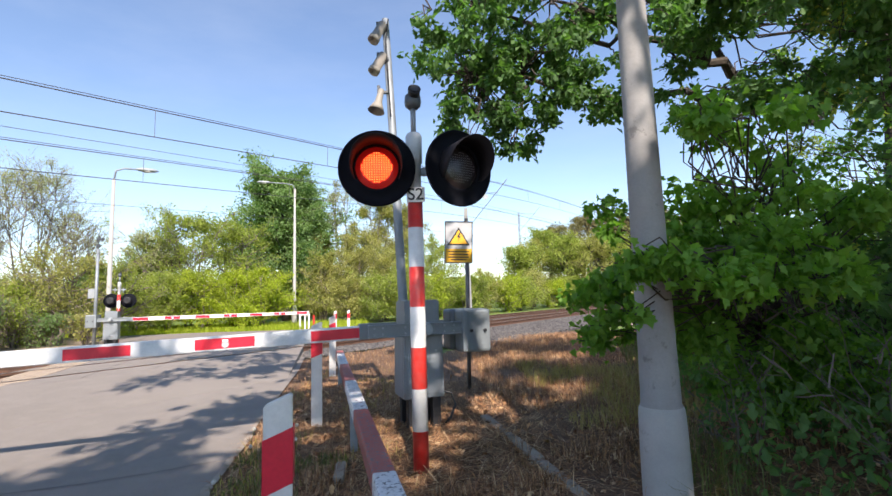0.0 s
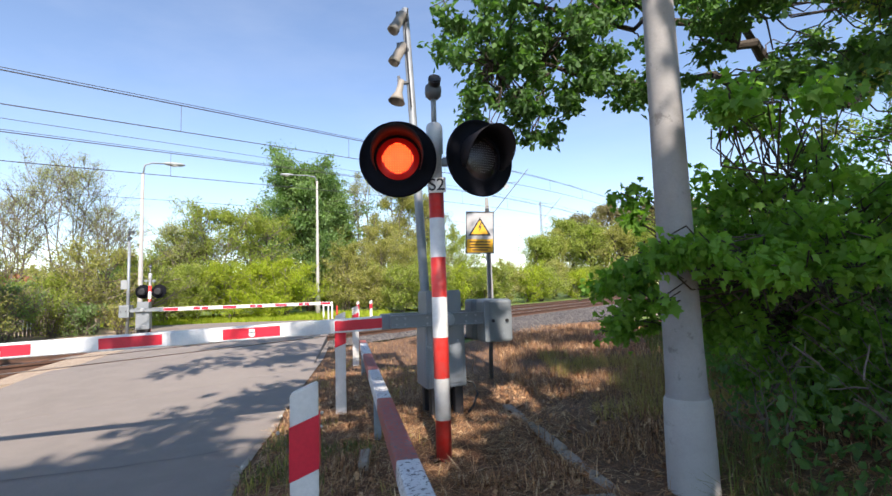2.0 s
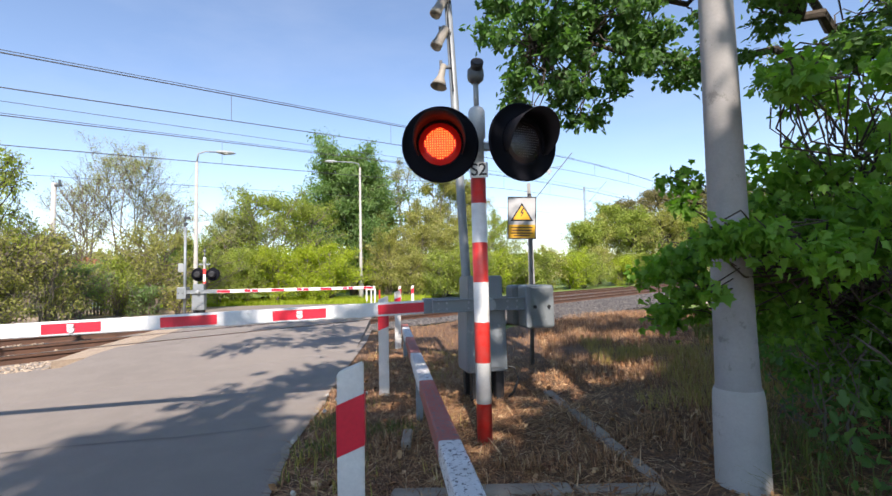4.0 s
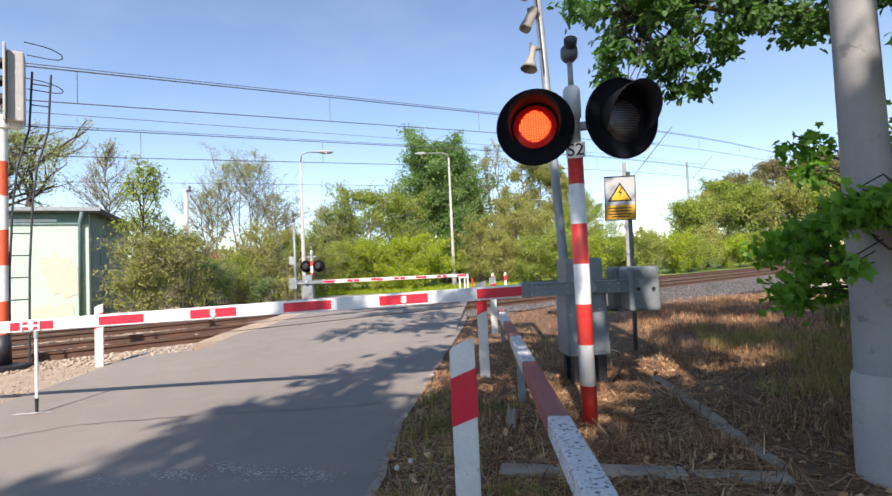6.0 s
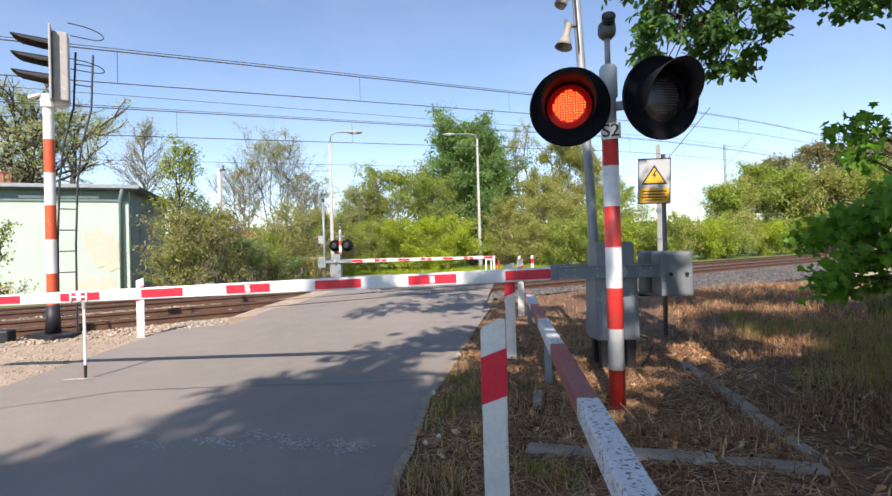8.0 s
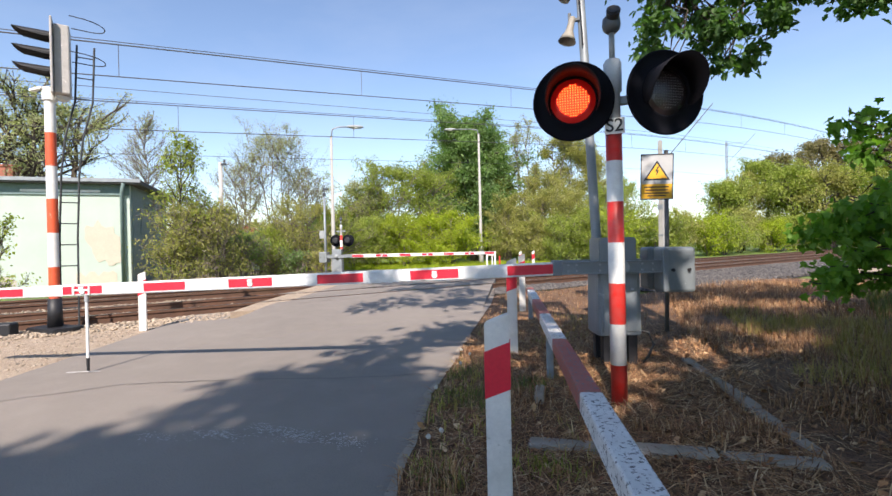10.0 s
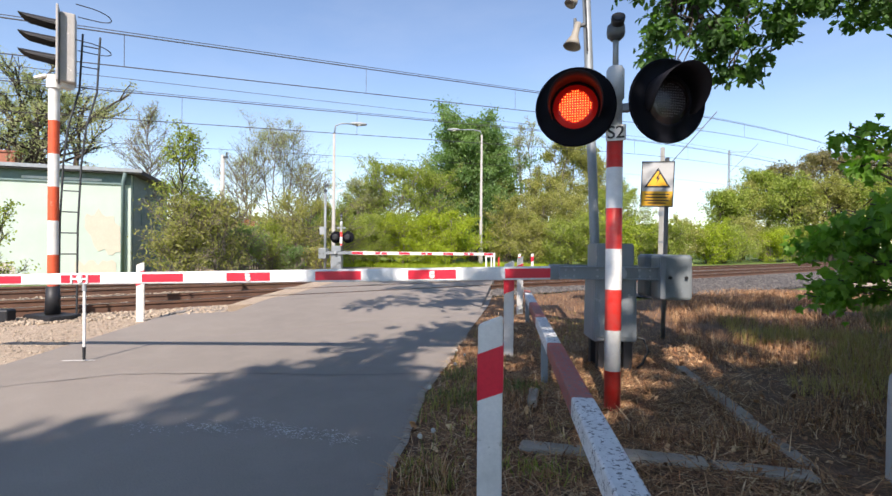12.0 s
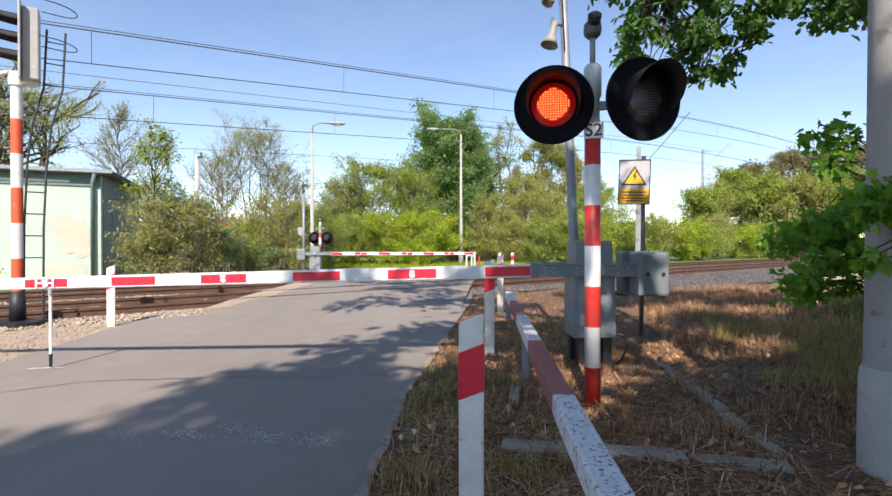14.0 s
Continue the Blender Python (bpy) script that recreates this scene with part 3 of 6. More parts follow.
U_LEFT, U_RIGHT = 2.2, 10.6
sand = [on_track(u, n) for u, n in ((20.0, -6.4), (70, -6.4), (70, -1.5), (27, -1.5), (21.5, -4.2))]
sheet("trackside_sand", [(p.x, p.y) for p in sand], -0.045, M_SAND, "pale sandy strip beside the ballast", category="gravel")
ballast_strip("ballast_west", -45, U_LEFT, "brown gravel track bed", False)
ballast_strip("ballast_middle", 6.0, U_RIGHT, "dark gravel track bed beside the crossing", False)
ballast_strip("ballast_east", U_RIGHT, 190, "dark gravel track bed with stony shoulder", True)


def rail(n, i):
    bm = bmesh.new()
    w = [(-0.07, -0.03), (0.07, -0.03), (0.07, -0.015), (0.012, 0.005), (0.012, 0.07), (0.036, 0.08), (0.036, 0.108), (-0.036, 0.108), (-0.036, 0.08), (-0.012, 0.07), (-0.012, 0.005), (-0.07, -0.015)]
    a = [bm.verts.new(on_track(-45, n + q, z * 1.4)) for q, z in w]
    b = [bm.verts.new(on_track(190, n + q, z * 1.4)) for q, z in w]
    for k in range(len(w)):
        bm.faces.new((a[k], a[(k + 1) % 12], b[(k + 1) % 12], b[k]))
    bmesh.ops.recalc_face_normals(bm, faces=bm.faces[:])
    ob = thing("rail", "rusty steel rail fixed on sleepers", "rail", Matrix(), "rails")
    part("web_and_foot", bm, M_RUST, ob)
    bm = bmesh.new()
    c = [bm.verts.new(on_track(u, n + q, 0.1545)) for u, q in ((-45, -0.03), (-45, 0.03), (190, 0.03), (190, -0.03))]
    bm.faces.new(c)
    bmesh.ops.recalc_face_normals(bm, faces=bm.faces[:])
    part("running_surface", bm, M_RAILTOP, ob, "polished running surface")


for i, n in enumerate(RAILS):
    rail(n, i)

# crossing deck: panels flush with the rail heads, skewed along the road, with an asphalt ramp on both sides
def deck_left(n):
    return 2.30 + (-9.6 - n) * 0.72


def deck_right(n):
    return 8.0 + (-9.7 - n) * 0.92


def deck_piece(name, f0, f1, n0, n1, z0, z1, material, parent=None):
    """A slab between two shares of the deck's width, n0 to n1 across the track, its top from z0 to z1."""
    bm = bmesh.new()
    vs = []
    for low in (True, False):
        for f, n, z in ((f0, n0, z0), (f1, n0, z0), (f1, n1, z1), (f0, n1, z1)):
            vs.append(bm.verts.new(on_track(deck_left(n) + (deck_right(n) - deck_left(n)) * f, n, -0.02 if low else z)))
    for q in ((0, 1, 2, 3), (4, 5, 6, 7), (0, 1, 5, 4), (1, 2, 6, 5), (2, 3, 7, 6), (3, 0, 4, 7)):
        bm.faces.new([vs[w] for w in q])
    bmesh.ops.recalc_face_normals(bm, faces=bm.faces[:])
    return part(name, bm, material, parent)


for n0, n1 in ((-9.5, -10.19), (-10.31, -11.63), (-11.75, -13.69), (-13.81, -15.13), (-15.25, -16.0)):
    deck = thing("crossing_panel_row", "grey crossing panels between the rails", "crossing panel", Matrix(), "crossing panels", "structure")
    for j in range(5):
        deck_piece("panel", j / 5 + 0.001, (j + 1) / 5 - 0.001, n0, n1, 0.144, 0.144, M_ROAD, deck)
for n0, z0, n1, z1 in ((-6.9, 0.013, -9.49, 0.144), (-16.01, 0.144, -18.2, 0.013)):
    tagged(deck_piece("crossing_ramp", 0.0, 1.0, n0, n1, z0, z1, M_ROAD), "asphalt ramp rising to the rails", "ramp", kind="structure")
for n0, n1 in ((-9.2, -10.19), (-10.31, -11.63), (-11.75, -13.69), (-13.81, -15.13), (-15.25, -16.9)):
    tagged(deck_piece("concrete_edge", -0.085, 0.035, n0, n1, 0.12 if n0 > -9.4 else 0.149, 0.149 if n1 > -16.5 else 0.10, M_SAND), "pale sandy concrete edge of the crossing deck", "apron", kind="structure")

# sleepers
sleeper_me = None
for track in (-10.97, -14.47):
    bed = thing("sleepers", "row of concrete sleepers half sunk in ballast", "sleepers", Matrix(), "sleeper rows", "structure")
    for u in [x * 0.62 - 16 for x in range(29)] + [8.5 + x * 0.62 for x in range(65)]:
        if sleeper_me is None:
            bm = bmesh.new()
            box(bm, (0, 0, -0.06), (2.5, 0.25, 0.09), 0.015)
            sl = part("sleeper", bm, M_SLEEPER, bed)
            sleeper_me = sl.data
        else:
            sl = new("sleeper", sleeper_me)
            sl.parent = bed
        sl.matrix_basis = Matrix.Translation(on_track(u, track, 0.0)) @ Matrix.Rotation(math.atan2(TN.y, TN.x), 4, "Z")

rng = np.random.default_rng(5)


def track_points(n, u0, u1, n0, n1, z):
    u, w = rng.uniform(u0, u1, n), rng.uniform(n0, n1, n)
    return np.stack([TU.x * u + TN.x * w, TU.y * u + TN.y * w, np.full(n, z) + rng.uniform(-0.01, 0.02, n)], 1)


east = np.concatenate([track_points(20000, U_RIGHT + 0.1, 32, -9.9, -6.3, 0.0), track_points(2600, 7.6, U_RIGHT + 0.1, -10.2, -8.9, 0.0), track_points(5000, U_RIGHT, 30, -15.8, -10.4, -0.005)])
east = east[(east @ np.array((TU.x, TU.y, 0))) > deck_right(east @ np.array((TN.x, TN.y, 0))) + 0.1]
tagged(scatter_stones("track_stones", east, rng, 0.02, 0.055, M_BALLAST), "dark crushed stone ballast beside the rails", "ballast", kind="stuff")
west = np.concatenate([track_points(14000, -12, U_LEFT - 0.1, -15.8, -10.35, -0.005), track_points(8000, -11, U_LEFT + 0.2, -10.15, -9.2, -0.005)])
tagged(scatter_stones("track_pebbles", west, rng, 0.012, 0.038, M_PEBBLE), "pale brown crushed stone ballast between the rails", "ballast", kind="stuff")

# ---- crossing signal with two lamps ----
def lamp_unit(root, name, m, lit):
    unit = part(name, lathe(bmesh.new(), [(0.0, 0.0), (0.272, 0.0), (0.287, 0.008), (0.291, 0.022), (0.289, 0.030), (0.283, 0.034), (0.274, 0.032), (0.266, 0.024), (0.19, 0.026), (0.175, 0.040), (0.162, 0.040), (0.160, 0.01)], 48, m), M_BLACKSAT, root, "round black backing board of a lamp")
    smooth(unit)
    bm = bmesh.new()
    lathe(bm, [(0.14, 0.02), (0.14, -0.14), (0.10, -0.17), (0.0, -0.17)], 24, m)
    part("housing", bm, M_BLACK, unit)
    bm = bmesh.new()
    lathe(bm, [(0.0, 0.058), (0.07, 0.054), (0.126, 0.044), (0.16, 0.03)], 28, m)
    part("lens", bm, M_LENS_ON if lit else M_LENS_OFF, unit, "glowing red lens" if lit else "dark unlit lens")
    bm = bmesh.new()
    step = 0.0182
    for i in range(-7, 8):
        for j in range(-7, 8):
            if (i * i + j * j) * step * step < 0.112 ** 2:
                r2 = (i * i + j * j) * step * step
                bmesh.ops.create_icosphere(bm, subdivisions=1, radius=0.0051, matrix=m @ Matrix.Translation((i * step, j * step, 0.059 - r2 * 0.75)))
    part("led_dots", bm, M_DOT_ON if lit else M_DOT_OFF, unit, "grid of light points")
    # visor: a hood open below, longest at the top
    bm = bmesh.new()
    outer, inner = [], []
    for k in range(25):
        a = radians(-28 + 236 * k / 24)
        ln = 0.045 + 0.20 * max(0.0, math.sin(radians(180 * k / 24))) ** 0.7
        row = []
        for r, z in ((0.185, 0.04), (0.192, 0.04 + ln), (0.187, 0.04 + ln), (0.178, 0.04)):
            row.append(bm.verts.new(m @ Vector((r * math.cos(a), r * math.sin(a), z))))
        outer.append(row)
    for a, b in zip(outer, outer[1:]):
        for q in range(4):
            bm.faces.new((a[q], b[q], b[(q + 1) % 4], a[(q + 1) % 4]))
    bm.faces.new(outer[0])
    bm.faces.new(outer[-1][::-1])
    bmesh.ops.recalc_face_normals(bm, faces=bm.faces[:])
    smooth(part("visor", bm, M_VISOR, unit, "curved black visor over the lens"))
    return unit


def glow_mat(name, colour, strength):
    m, nt, p = node_mat(name)
    p.inputs["Base Color"].default_value = (*[c * 0.4 for c in colour], 1)
    p.inputs["Emission Color"].default_value, p.inputs["Emission Strength"].default_value = (*colour, 1), strength
    p.inputs["Roughness"].default_value = 0.4
    return m


M_LENS_ON = glow_mat("lit_red_lens", (1.0, 0.012, 0.006), 0.05)
M_DOT_ON = glow_mat("lit_light_points", (1.0, 0.075, 0.012), 8.5)
M_LENS_OFF = worn("dark_lens", (0.03, 0.022, 0.024), rough=0.25, bumpy=0.02)
M_DOT_OFF = worn("dark_light_points", (0.12, 0.11, 0.11), rough=0.3)
M_VISOR = worn("matt_black_visor", (0.03, 0.026, 0.03), rough=0.7, bumpy=0.03)


for matt in (M_BLACKSAT, M_VISOR):
    matt.node_tree.nodes["Principled BSDF"].inputs["Specular IOR Level"].default_value = 0.15


def crossing_signal(m, label, lamp_rows, plate):
    root = thing("crossing_signal", label, "signal", m, "crossing signals")
    smooth(part("pole", lathe(bmesh.new(), [(0.0, 0.0), (0.058, 0.0), (0.058, 2.04), (0.0, 2.04)], 24), M_POLE, root, "pole in red and white bands"))
    smooth(part("base_flange", lathe(bmesh.new(), [(0.0, -0.03), (0.10, -0.03), (0.10, 0.004), (0.062, 0.012)], 24), M_SAND, root, "dusty concrete footing"))
    smooth(part("upper_pole", lathe(bmesh.new(), [(0.051, 2.0), (0.051, 2.30), (0.064, 2.31), (0.064, 2.52), (0.05, 2.545), (0.0, 2.545)], 24), M_WORNWHITE, root, "worn white upper pole with a sleeve"))
    bm = bmesh.new()
    rod(bm, (0, 0, 2.54), (0, 0, 2.76), 0.021, seg=14)
    smooth(part("thin_tube", bm, M_GALV, root))
    bell = part("bell_housing", lathe(bmesh.new(), [(0.0, 2.745), (0.035, 2.745), (0.06, 2.77), (0.066, 2.80), (0.062, 2.85), (0.03, 2.88), (0.0, 2.885)], 20), M_DARKGREY, root, "dark grey sound signal housing")
    smooth(bell)
    bm = bmesh.new()
    rod(bm, (0.01, -0.02, 2.845), (0.02, -0.085, 2.875), 0.045, 0.05, 16)
    rod(bm, (0.02, -0.083, 2.874), (0.021, -0.09, 2.878), 0.038, 0.036, 16)
    part("bell_mouth", bm, M_BLACK, bell)
    for x0, x1 in ((-0.23, -0.05), (0.05, 0.24)):
        bm = bmesh.new()
        box(bm, ((x0 + x1) / 2, -0.01, 2.235), (abs(x1 - x0), 0.05, 0.06), 0.006)
        rod(bm, (x0 * 0.5 + x1 * 0.5, -0.01, 2.12), (x0 * 0.5 + x1 * 0.5, -0.01, 2.33), 0.014)
        part("bracket", bm, M_GALV, root)
    for i, (p, facing, lit) in enumerate(lamp_rows):
        q = Matrix.Translation(p) @ facing
        lamp_unit(root, "lamp", q, lit)
    if plate:
        bm = bmesh.new()
        box(bm, (0.01, -0.068, 2.045), (0.138, 0.004, 0.115), 0.004)
        plate_ob = part("number_plate", bm, M_WHITE, root, "small white plate with black characters")
        text_part("plate_text", "S2", 0.130, Matrix.Translation((0.01, -0.0725, 2.045)) @ Matrix.Rotation(radians(90), 4, "X"), M_BLACK, plate_ob)
    return root


M_WORNWHITE = worn("worn_white_steel", (0.60, 0.61, 0.62), (0.44, 0.45, 0.46), (0.33, 0.31, 0.29), 0.5, 0.1, 8, 60, 0.6)
M_DARKGREY = worn("dark_grey_cast_metal", (0.10, 0.11, 0.12), rough=0.45, metal=0.2)


def facing(yaw, pitch=0.0):
    """Turns a shape's z axis level, towards -y, then by yaw to its left."""
    return Matrix.Rotation(radians(yaw), 4, "Z") @ Matrix.Rotation(radians(90 + pitch), 4, "X")


crossing_signal(pose(-0.19, 3.70, 0), "red and white banded pole with two round black crossing lamps",
                (((-0.275, -0.10, 2.245), facing(6, 2), True), ((0.335, -0.10, 2.225), facing(32, 2), False)), True)
crossing_signal(pose(-11.28, 16.5, 0, 0, 0, 195) @ Matrix.Diagonal((0.86, 0.86, 0.86, 1)), "distant banded crossing signal seen from behind beside the far barrier",
                (((-0.30, -0.10, 1.80), facing(0), False), ((0.30, -0.10, 1.80), facing(0), False)), False)


# ---- barriers ----
def barrier(m, label, length, mirrored):
    """A lifting barrier, lowered: x runs along the arm, y towards the road user."""
    root = thing("level_crossing_barrier", label, "barrier", m, "barriers")
    body = bmesh.new()
    prism(body, [(-0.215, -0.19), (0.215, -0.19), (0.225, -0.15), (0.225, 0.15), (0.215, 0.19), (-0.215, 0.19), (-0.225, 0.15), (-0.225, -0.15)], 0.30, 1.0)
    for v in body.verts:
        if v.co.z < 0.5:
            v.co.x *= 1.05
    for v in body.verts:
        v.co.x *= 0.9
    prism(body, [(-0.18, -0.17), (0.18, -0.17), (0.18, 0.17), (-0.18, 0.17)], 1.0, 1.25)
    bmesh.ops.bevel(body, geom=body.edges[:], offset=0.012, segments=2, affect="EDGES")
    cab = part("drive_cabinet", body, M_GREYBOX, root, "blue-grey painted steel drive cabinet")
    bm = bmesh.new()
    box(bm, (0.0, -0.196, 0.62), (0.33, 0.012, 0.56), 0.005)
    door = part("cabinet_door", bm, M_GREYBOX, cab)
    bm = bmesh.new()
    box(bm, (0.05, -0.208, 0.43), (0.09, 0.014, 0.03), 0.004)
    part("name_plate", bm, M_GREYLIGHT, door)
    bm = bmesh.new()
    rod(bm, (-0.12, -0.2, 0.75), (-0.12, -0.215, 0.75), 0.012)
    part("door_lock", bm, M_GREYLIGHT, door)
    for x in (-0.13, 0.12):
        for y in (-0.12, 0.12):
            bm = bmesh.new()
            box(bm, (x, y, 0.14), (0.085, 0.085, 0.34), 0.006)
            part("leg", bm, M_BLACK, root, "black painted steel leg")
    bm = bmesh.new()
    box(bm, (0, 0, 0.16), (0.14, 0.14, 0.28), 0.01)
    part("cable_duct", bm, M_BLACK, root)
    bm = bmesh.new()
    tube(bm, [(-0.2, -0.1, 0.34), (-0.30, -0.12, 0.31), (-0.34, -0.13, 0.2), (-0.28, -0.14, 0.08), (-0.2, -0.1, -0.02)], 0.013, 8)
    smooth(part("cable_hose", bm, M_BLACK, root))
    # shaft and pair of carrier bars with counterweight
    bm = bmesh.new()
    rod(bm, (0, -0.34, 0.965), (0, 0.30, 0.965), 0.05, seg=18)
    part("pivot_shaft", bm, M_GREYLIGHT, root)
    for y in (-0.235, 0.235):
        bm = bmesh.new()
        box(bm, (0.03, y, 0.965), (1.06, 0.022, 0.125), 0.006)
        box(bm, (0.03, y - 0.016 * (1 if y < 0 else -1), 1.02), (1.06, 0.03, 0.012), 0.003)
        box(bm, (0.03, y - 0.016 * (1 if y < 0 else -1), 0.91), (1.06, 0.03, 0.012), 0.003)
        bar = part("carrier_bar", bm, M_GREYBOX, root)
        for x in (-0.3, -0.2, 0.2, 0.42, 0.5):
            for z in (0.935, 0.995):
                bm = bmesh.new()
                rod(bm, (x, y - 0.022, z), (x, y + 0.022, z), 0.011, seg=6)
                part("bolt", bm, M_GREYLIGHT, bar)
    bm = bmesh.new()
    lathe(bm, [(0.0, 0.0), (0.075, 0.0), (0.07, 0.02), (0.03, 0.03), (0.0, 0.03)], 18, Matrix.Translation((0.0, -0.248, 0.965)) @ Matrix.Rotation(radians(90), 4, "X"))
    smooth(part("shaft_cap", bm, M_GREYLIGHT, root))
    for y in (0.17, -0.17):
        bm = bmesh.new()
        box(bm, (-0.535, y, 0.93), (0.31, 0.24, 0.43), 0.03)
        weight = part("counterweight", bm, M_WEIGHT, root, "grey cast counterweight box")
    bm = bmesh.new()
    box(bm, (-0.40, -0.30, 0.93), (0.05, 0.02, 0.40), 0.004)
    part("weight_strap", bm, M_GREYBOX, weight)
    for x in (-0.47, -0.62):
        bm = bmesh.new()
        rod(bm, (x, -0.285, 0.93), (x, -0.31, 0.93), 0.017, seg=6)
        part("weight_bolt", bm, M_BLACK, weight)
    # arm: tapering box section, drooping a little, with red reflective panels
    def droop(x):
        return 0.955 - (0.0225 if mirrored else 0.0) * (x - 0.5)
    x0 = 0.50
    arm_bm = bmesh.new()
    vs = []
    for x, h, w in ((x0, 0.066, 0.042), (length * 0.55, 0.060, 0.038), (length, 0.052, 0.034)):
        vs.append([arm_bm.verts.new((x, sy * w - 0.02, droop(x) + sz * h)) for sy, sz in ((-1, -1), (1, -1), (1, 1), (-1, 1))])
    for a, b in zip(vs, vs[1:]):
        for q in range(4):
            arm_bm.faces.new((a[q], a[(q + 1) % 4], b[(q + 1) % 4], b[q]))
    arm_bm.faces.new(vs[0])
    arm_bm.faces.new(vs[-1])
    bmesh.ops.recalc_face_normals(arm_bm, faces=arm_bm.faces[:])
    bmesh.ops.bevel(arm_bm, geom=[e for e in arm_bm.edges if abs((e.verts[0].co - e.verts[1].co).normalized().x) > 0.9], offset=0.008, segments=2, affect="EDGES")
    arm = part("arm", arm_bm, M_ARMWHITE, root, "white boom with red panels")
    for k in range(7):
        x = 0.56 + 1.005 * k - 0.018 * k * k
        ln = 0.50 - 0.02 * k
        if x + ln > length:
            break
        w = 0.0425 - 0.0012 * (x - 0.5)
        h = 0.094 - 0.003 * k
        xm = x + ln / 2
        for side in (-1, 1):
            bm = bmesh.new()
            box(bm, (0, 0, 0), (ln, 0.005, h), 0.001, Matrix.Translation((xm, side * w - 0.02, droop(xm))) @ Matrix.Rotation(0.0225, 4, "Y"))
            part("red_panel", bm, M_REDFILM, arm)
        if k % 2 == 1:
            bm = bmesh.new()
            box(bm, (xm, -w - 0.034, droop(xm) + 0.018), (0.05, 0.022, 0.03), 0.006)
            lathe(bm, [(0.0, 0.012), (0.026, 0.01), (0.03, 0.0)], 14, Matrix.Translation((xm, -w - 0.024, droop(xm) - 0.012)) @ Matrix.Rotation(radians(90), 4, "X"))
            part("warning_light", bm, M_ARMWHITE, arm, "small pale warning light")
    if length > 6.5:
        xr = 5.34
        bm = bmesh.new()
        box(bm, (xr, -0.065, droop(xr)), (0.16, 0.02, 0.018), 0.004)
        box(bm, (xr + 0.08, -0.065, droop(xr)), (0.018, 0.02, 0.10), 0.004)
        box(bm, (xr - 0.08, -0.065, droop(xr)), (0.018, 0.02, 0.10), 0.004)
        part("rod_bracket", bm, M_ARMWHITE, arm)
        bm = bmesh.new()
        rod(bm, (xr - 0.04, -0.05, droop(xr) - 0.05), (xr - 0.04, -0.05, 0.16), 0.014, 0.013, 10)
        rod_ob = part("hanging_rod", bm, M_ARMWHITE, arm, "thin white rod hanging under the boom")
        bm = bmesh.new()
        rod(bm, (xr - 0.04, -0.05, 0.16), (xr - 0.04, -0.05, 0.03), 0.016, 0.013, 10)
        part("rod_tip", bm, M_BLACK, rod_ob, "black rubber tip")
        bm = bmesh.new()
        rod(bm, (xr - 0.04, -0.05, droop(xr) - 0.05), (xr - 0.04, -0.05, droop(xr) - 0.12), 0.02, seg=10)
        part("rod_collar", bm, M_GREYLIGHT, rod_ob)
    else:
        for x in (length - 0.15,):
            bm = bmesh.new()
            rod(bm, (x, -0.02, 0.0), (x, -0.02, droop(x) - 0.05), 0.03, seg=10)
            box(bm, (x, -0.02, droop(x) - 0.06), (0.10, 0.12, 0.02), 0.004)
            part("rest_post", bm, M_WHITE, root, "white post on which the boom rests")
    bm = bmesh.new()
    box(bm, (0.56, -0.02, 0.96), (0.10, 0.10, 0.15), 0.006)
    part("arm_socket", bm, M_GREYBOX, root)
    if mirrored:
        for o in root.children_recursive:
            o.data.transform(Matrix.Diagonal((1, -1, 1, 1)))
            o.data.flip_normals()
    return root


M_WEIGHT = worn("blue_grey_cast_metal", (0.20, 0.225, 0.235), (0.165, 0.185, 0.195), (0.33, 0.35, 0.35), 0.5, 0, 5, 60, 0.64)
M_ARMWHITE = worn("boom_white", (0.80, 0.80, 0.79), (0.70, 0.70, 0.69), (0.52, 0.50, 0.47), 0.4, 0, 5, 60, 0.68)
ARM_YAW = math.degrees(math.atan2(-0.359, -0.933))
near = barrier(pose(-0.28, 5.02, 0, 0, 0, ARM_YAW + 360), "lowered red and white barrier on a grey drive cabinet", 7.1, True)
far_yaw = math.degrees(math.atan2(18.63 - 16.45, -5.38 + 10.83))
barrier(pose(-11.3, 16.25, -0.05, 0, 0, far_yaw), "lowered far barrier in front of the green bank", 6.4, False)

# ---- posts, rail, sign, kerbs ----
def guide_post(m, label, height):
    root = thing("guide_post", label, "post", m, "guide posts")
    bm = bmesh.new()
    prism(bm, [(-0.055, -0.028), (0.055, -0.028), (0.05, 0.02), (0.02, 0.034), (-0.02, 0.034), (-0.05, 0.02)], -0.15, height)
    for v in bm.verts:
        if v.co.z > 0.5:
            v.co.z += 0.4 * v.co.x
    bmesh.ops.bevel(bm, geom=bm.edges[:], offset=0.006, segments=2, affect="EDGES")
    part("post_body", bm, M_POSTWHITE, root)
    bm = bmesh.new()
    lo, hi = height - 0.33, height - 0.125
    for y, s in ((-0.031, 1), (0.037, -1)):
        a = [bm.verts.new((x, y, z + 0.4 * x)) for x, z in ((-0.0555, lo), (0.0555, lo), (0.0555, hi), (-0.0555, hi))]
        bm.faces.new(a[::s])
    for x in (-0.0565, 0.0565):
        a = [bm.verts.new((x, y, z + 0.4 * x)) for y, z in ((-0.031, lo), (0.018, lo), (0.018, hi), (-0.031, hi))]
        bm.faces.new(a)
    part("red_band", bm, M_REDFILM, root, "slanted red reflective band")
    return root


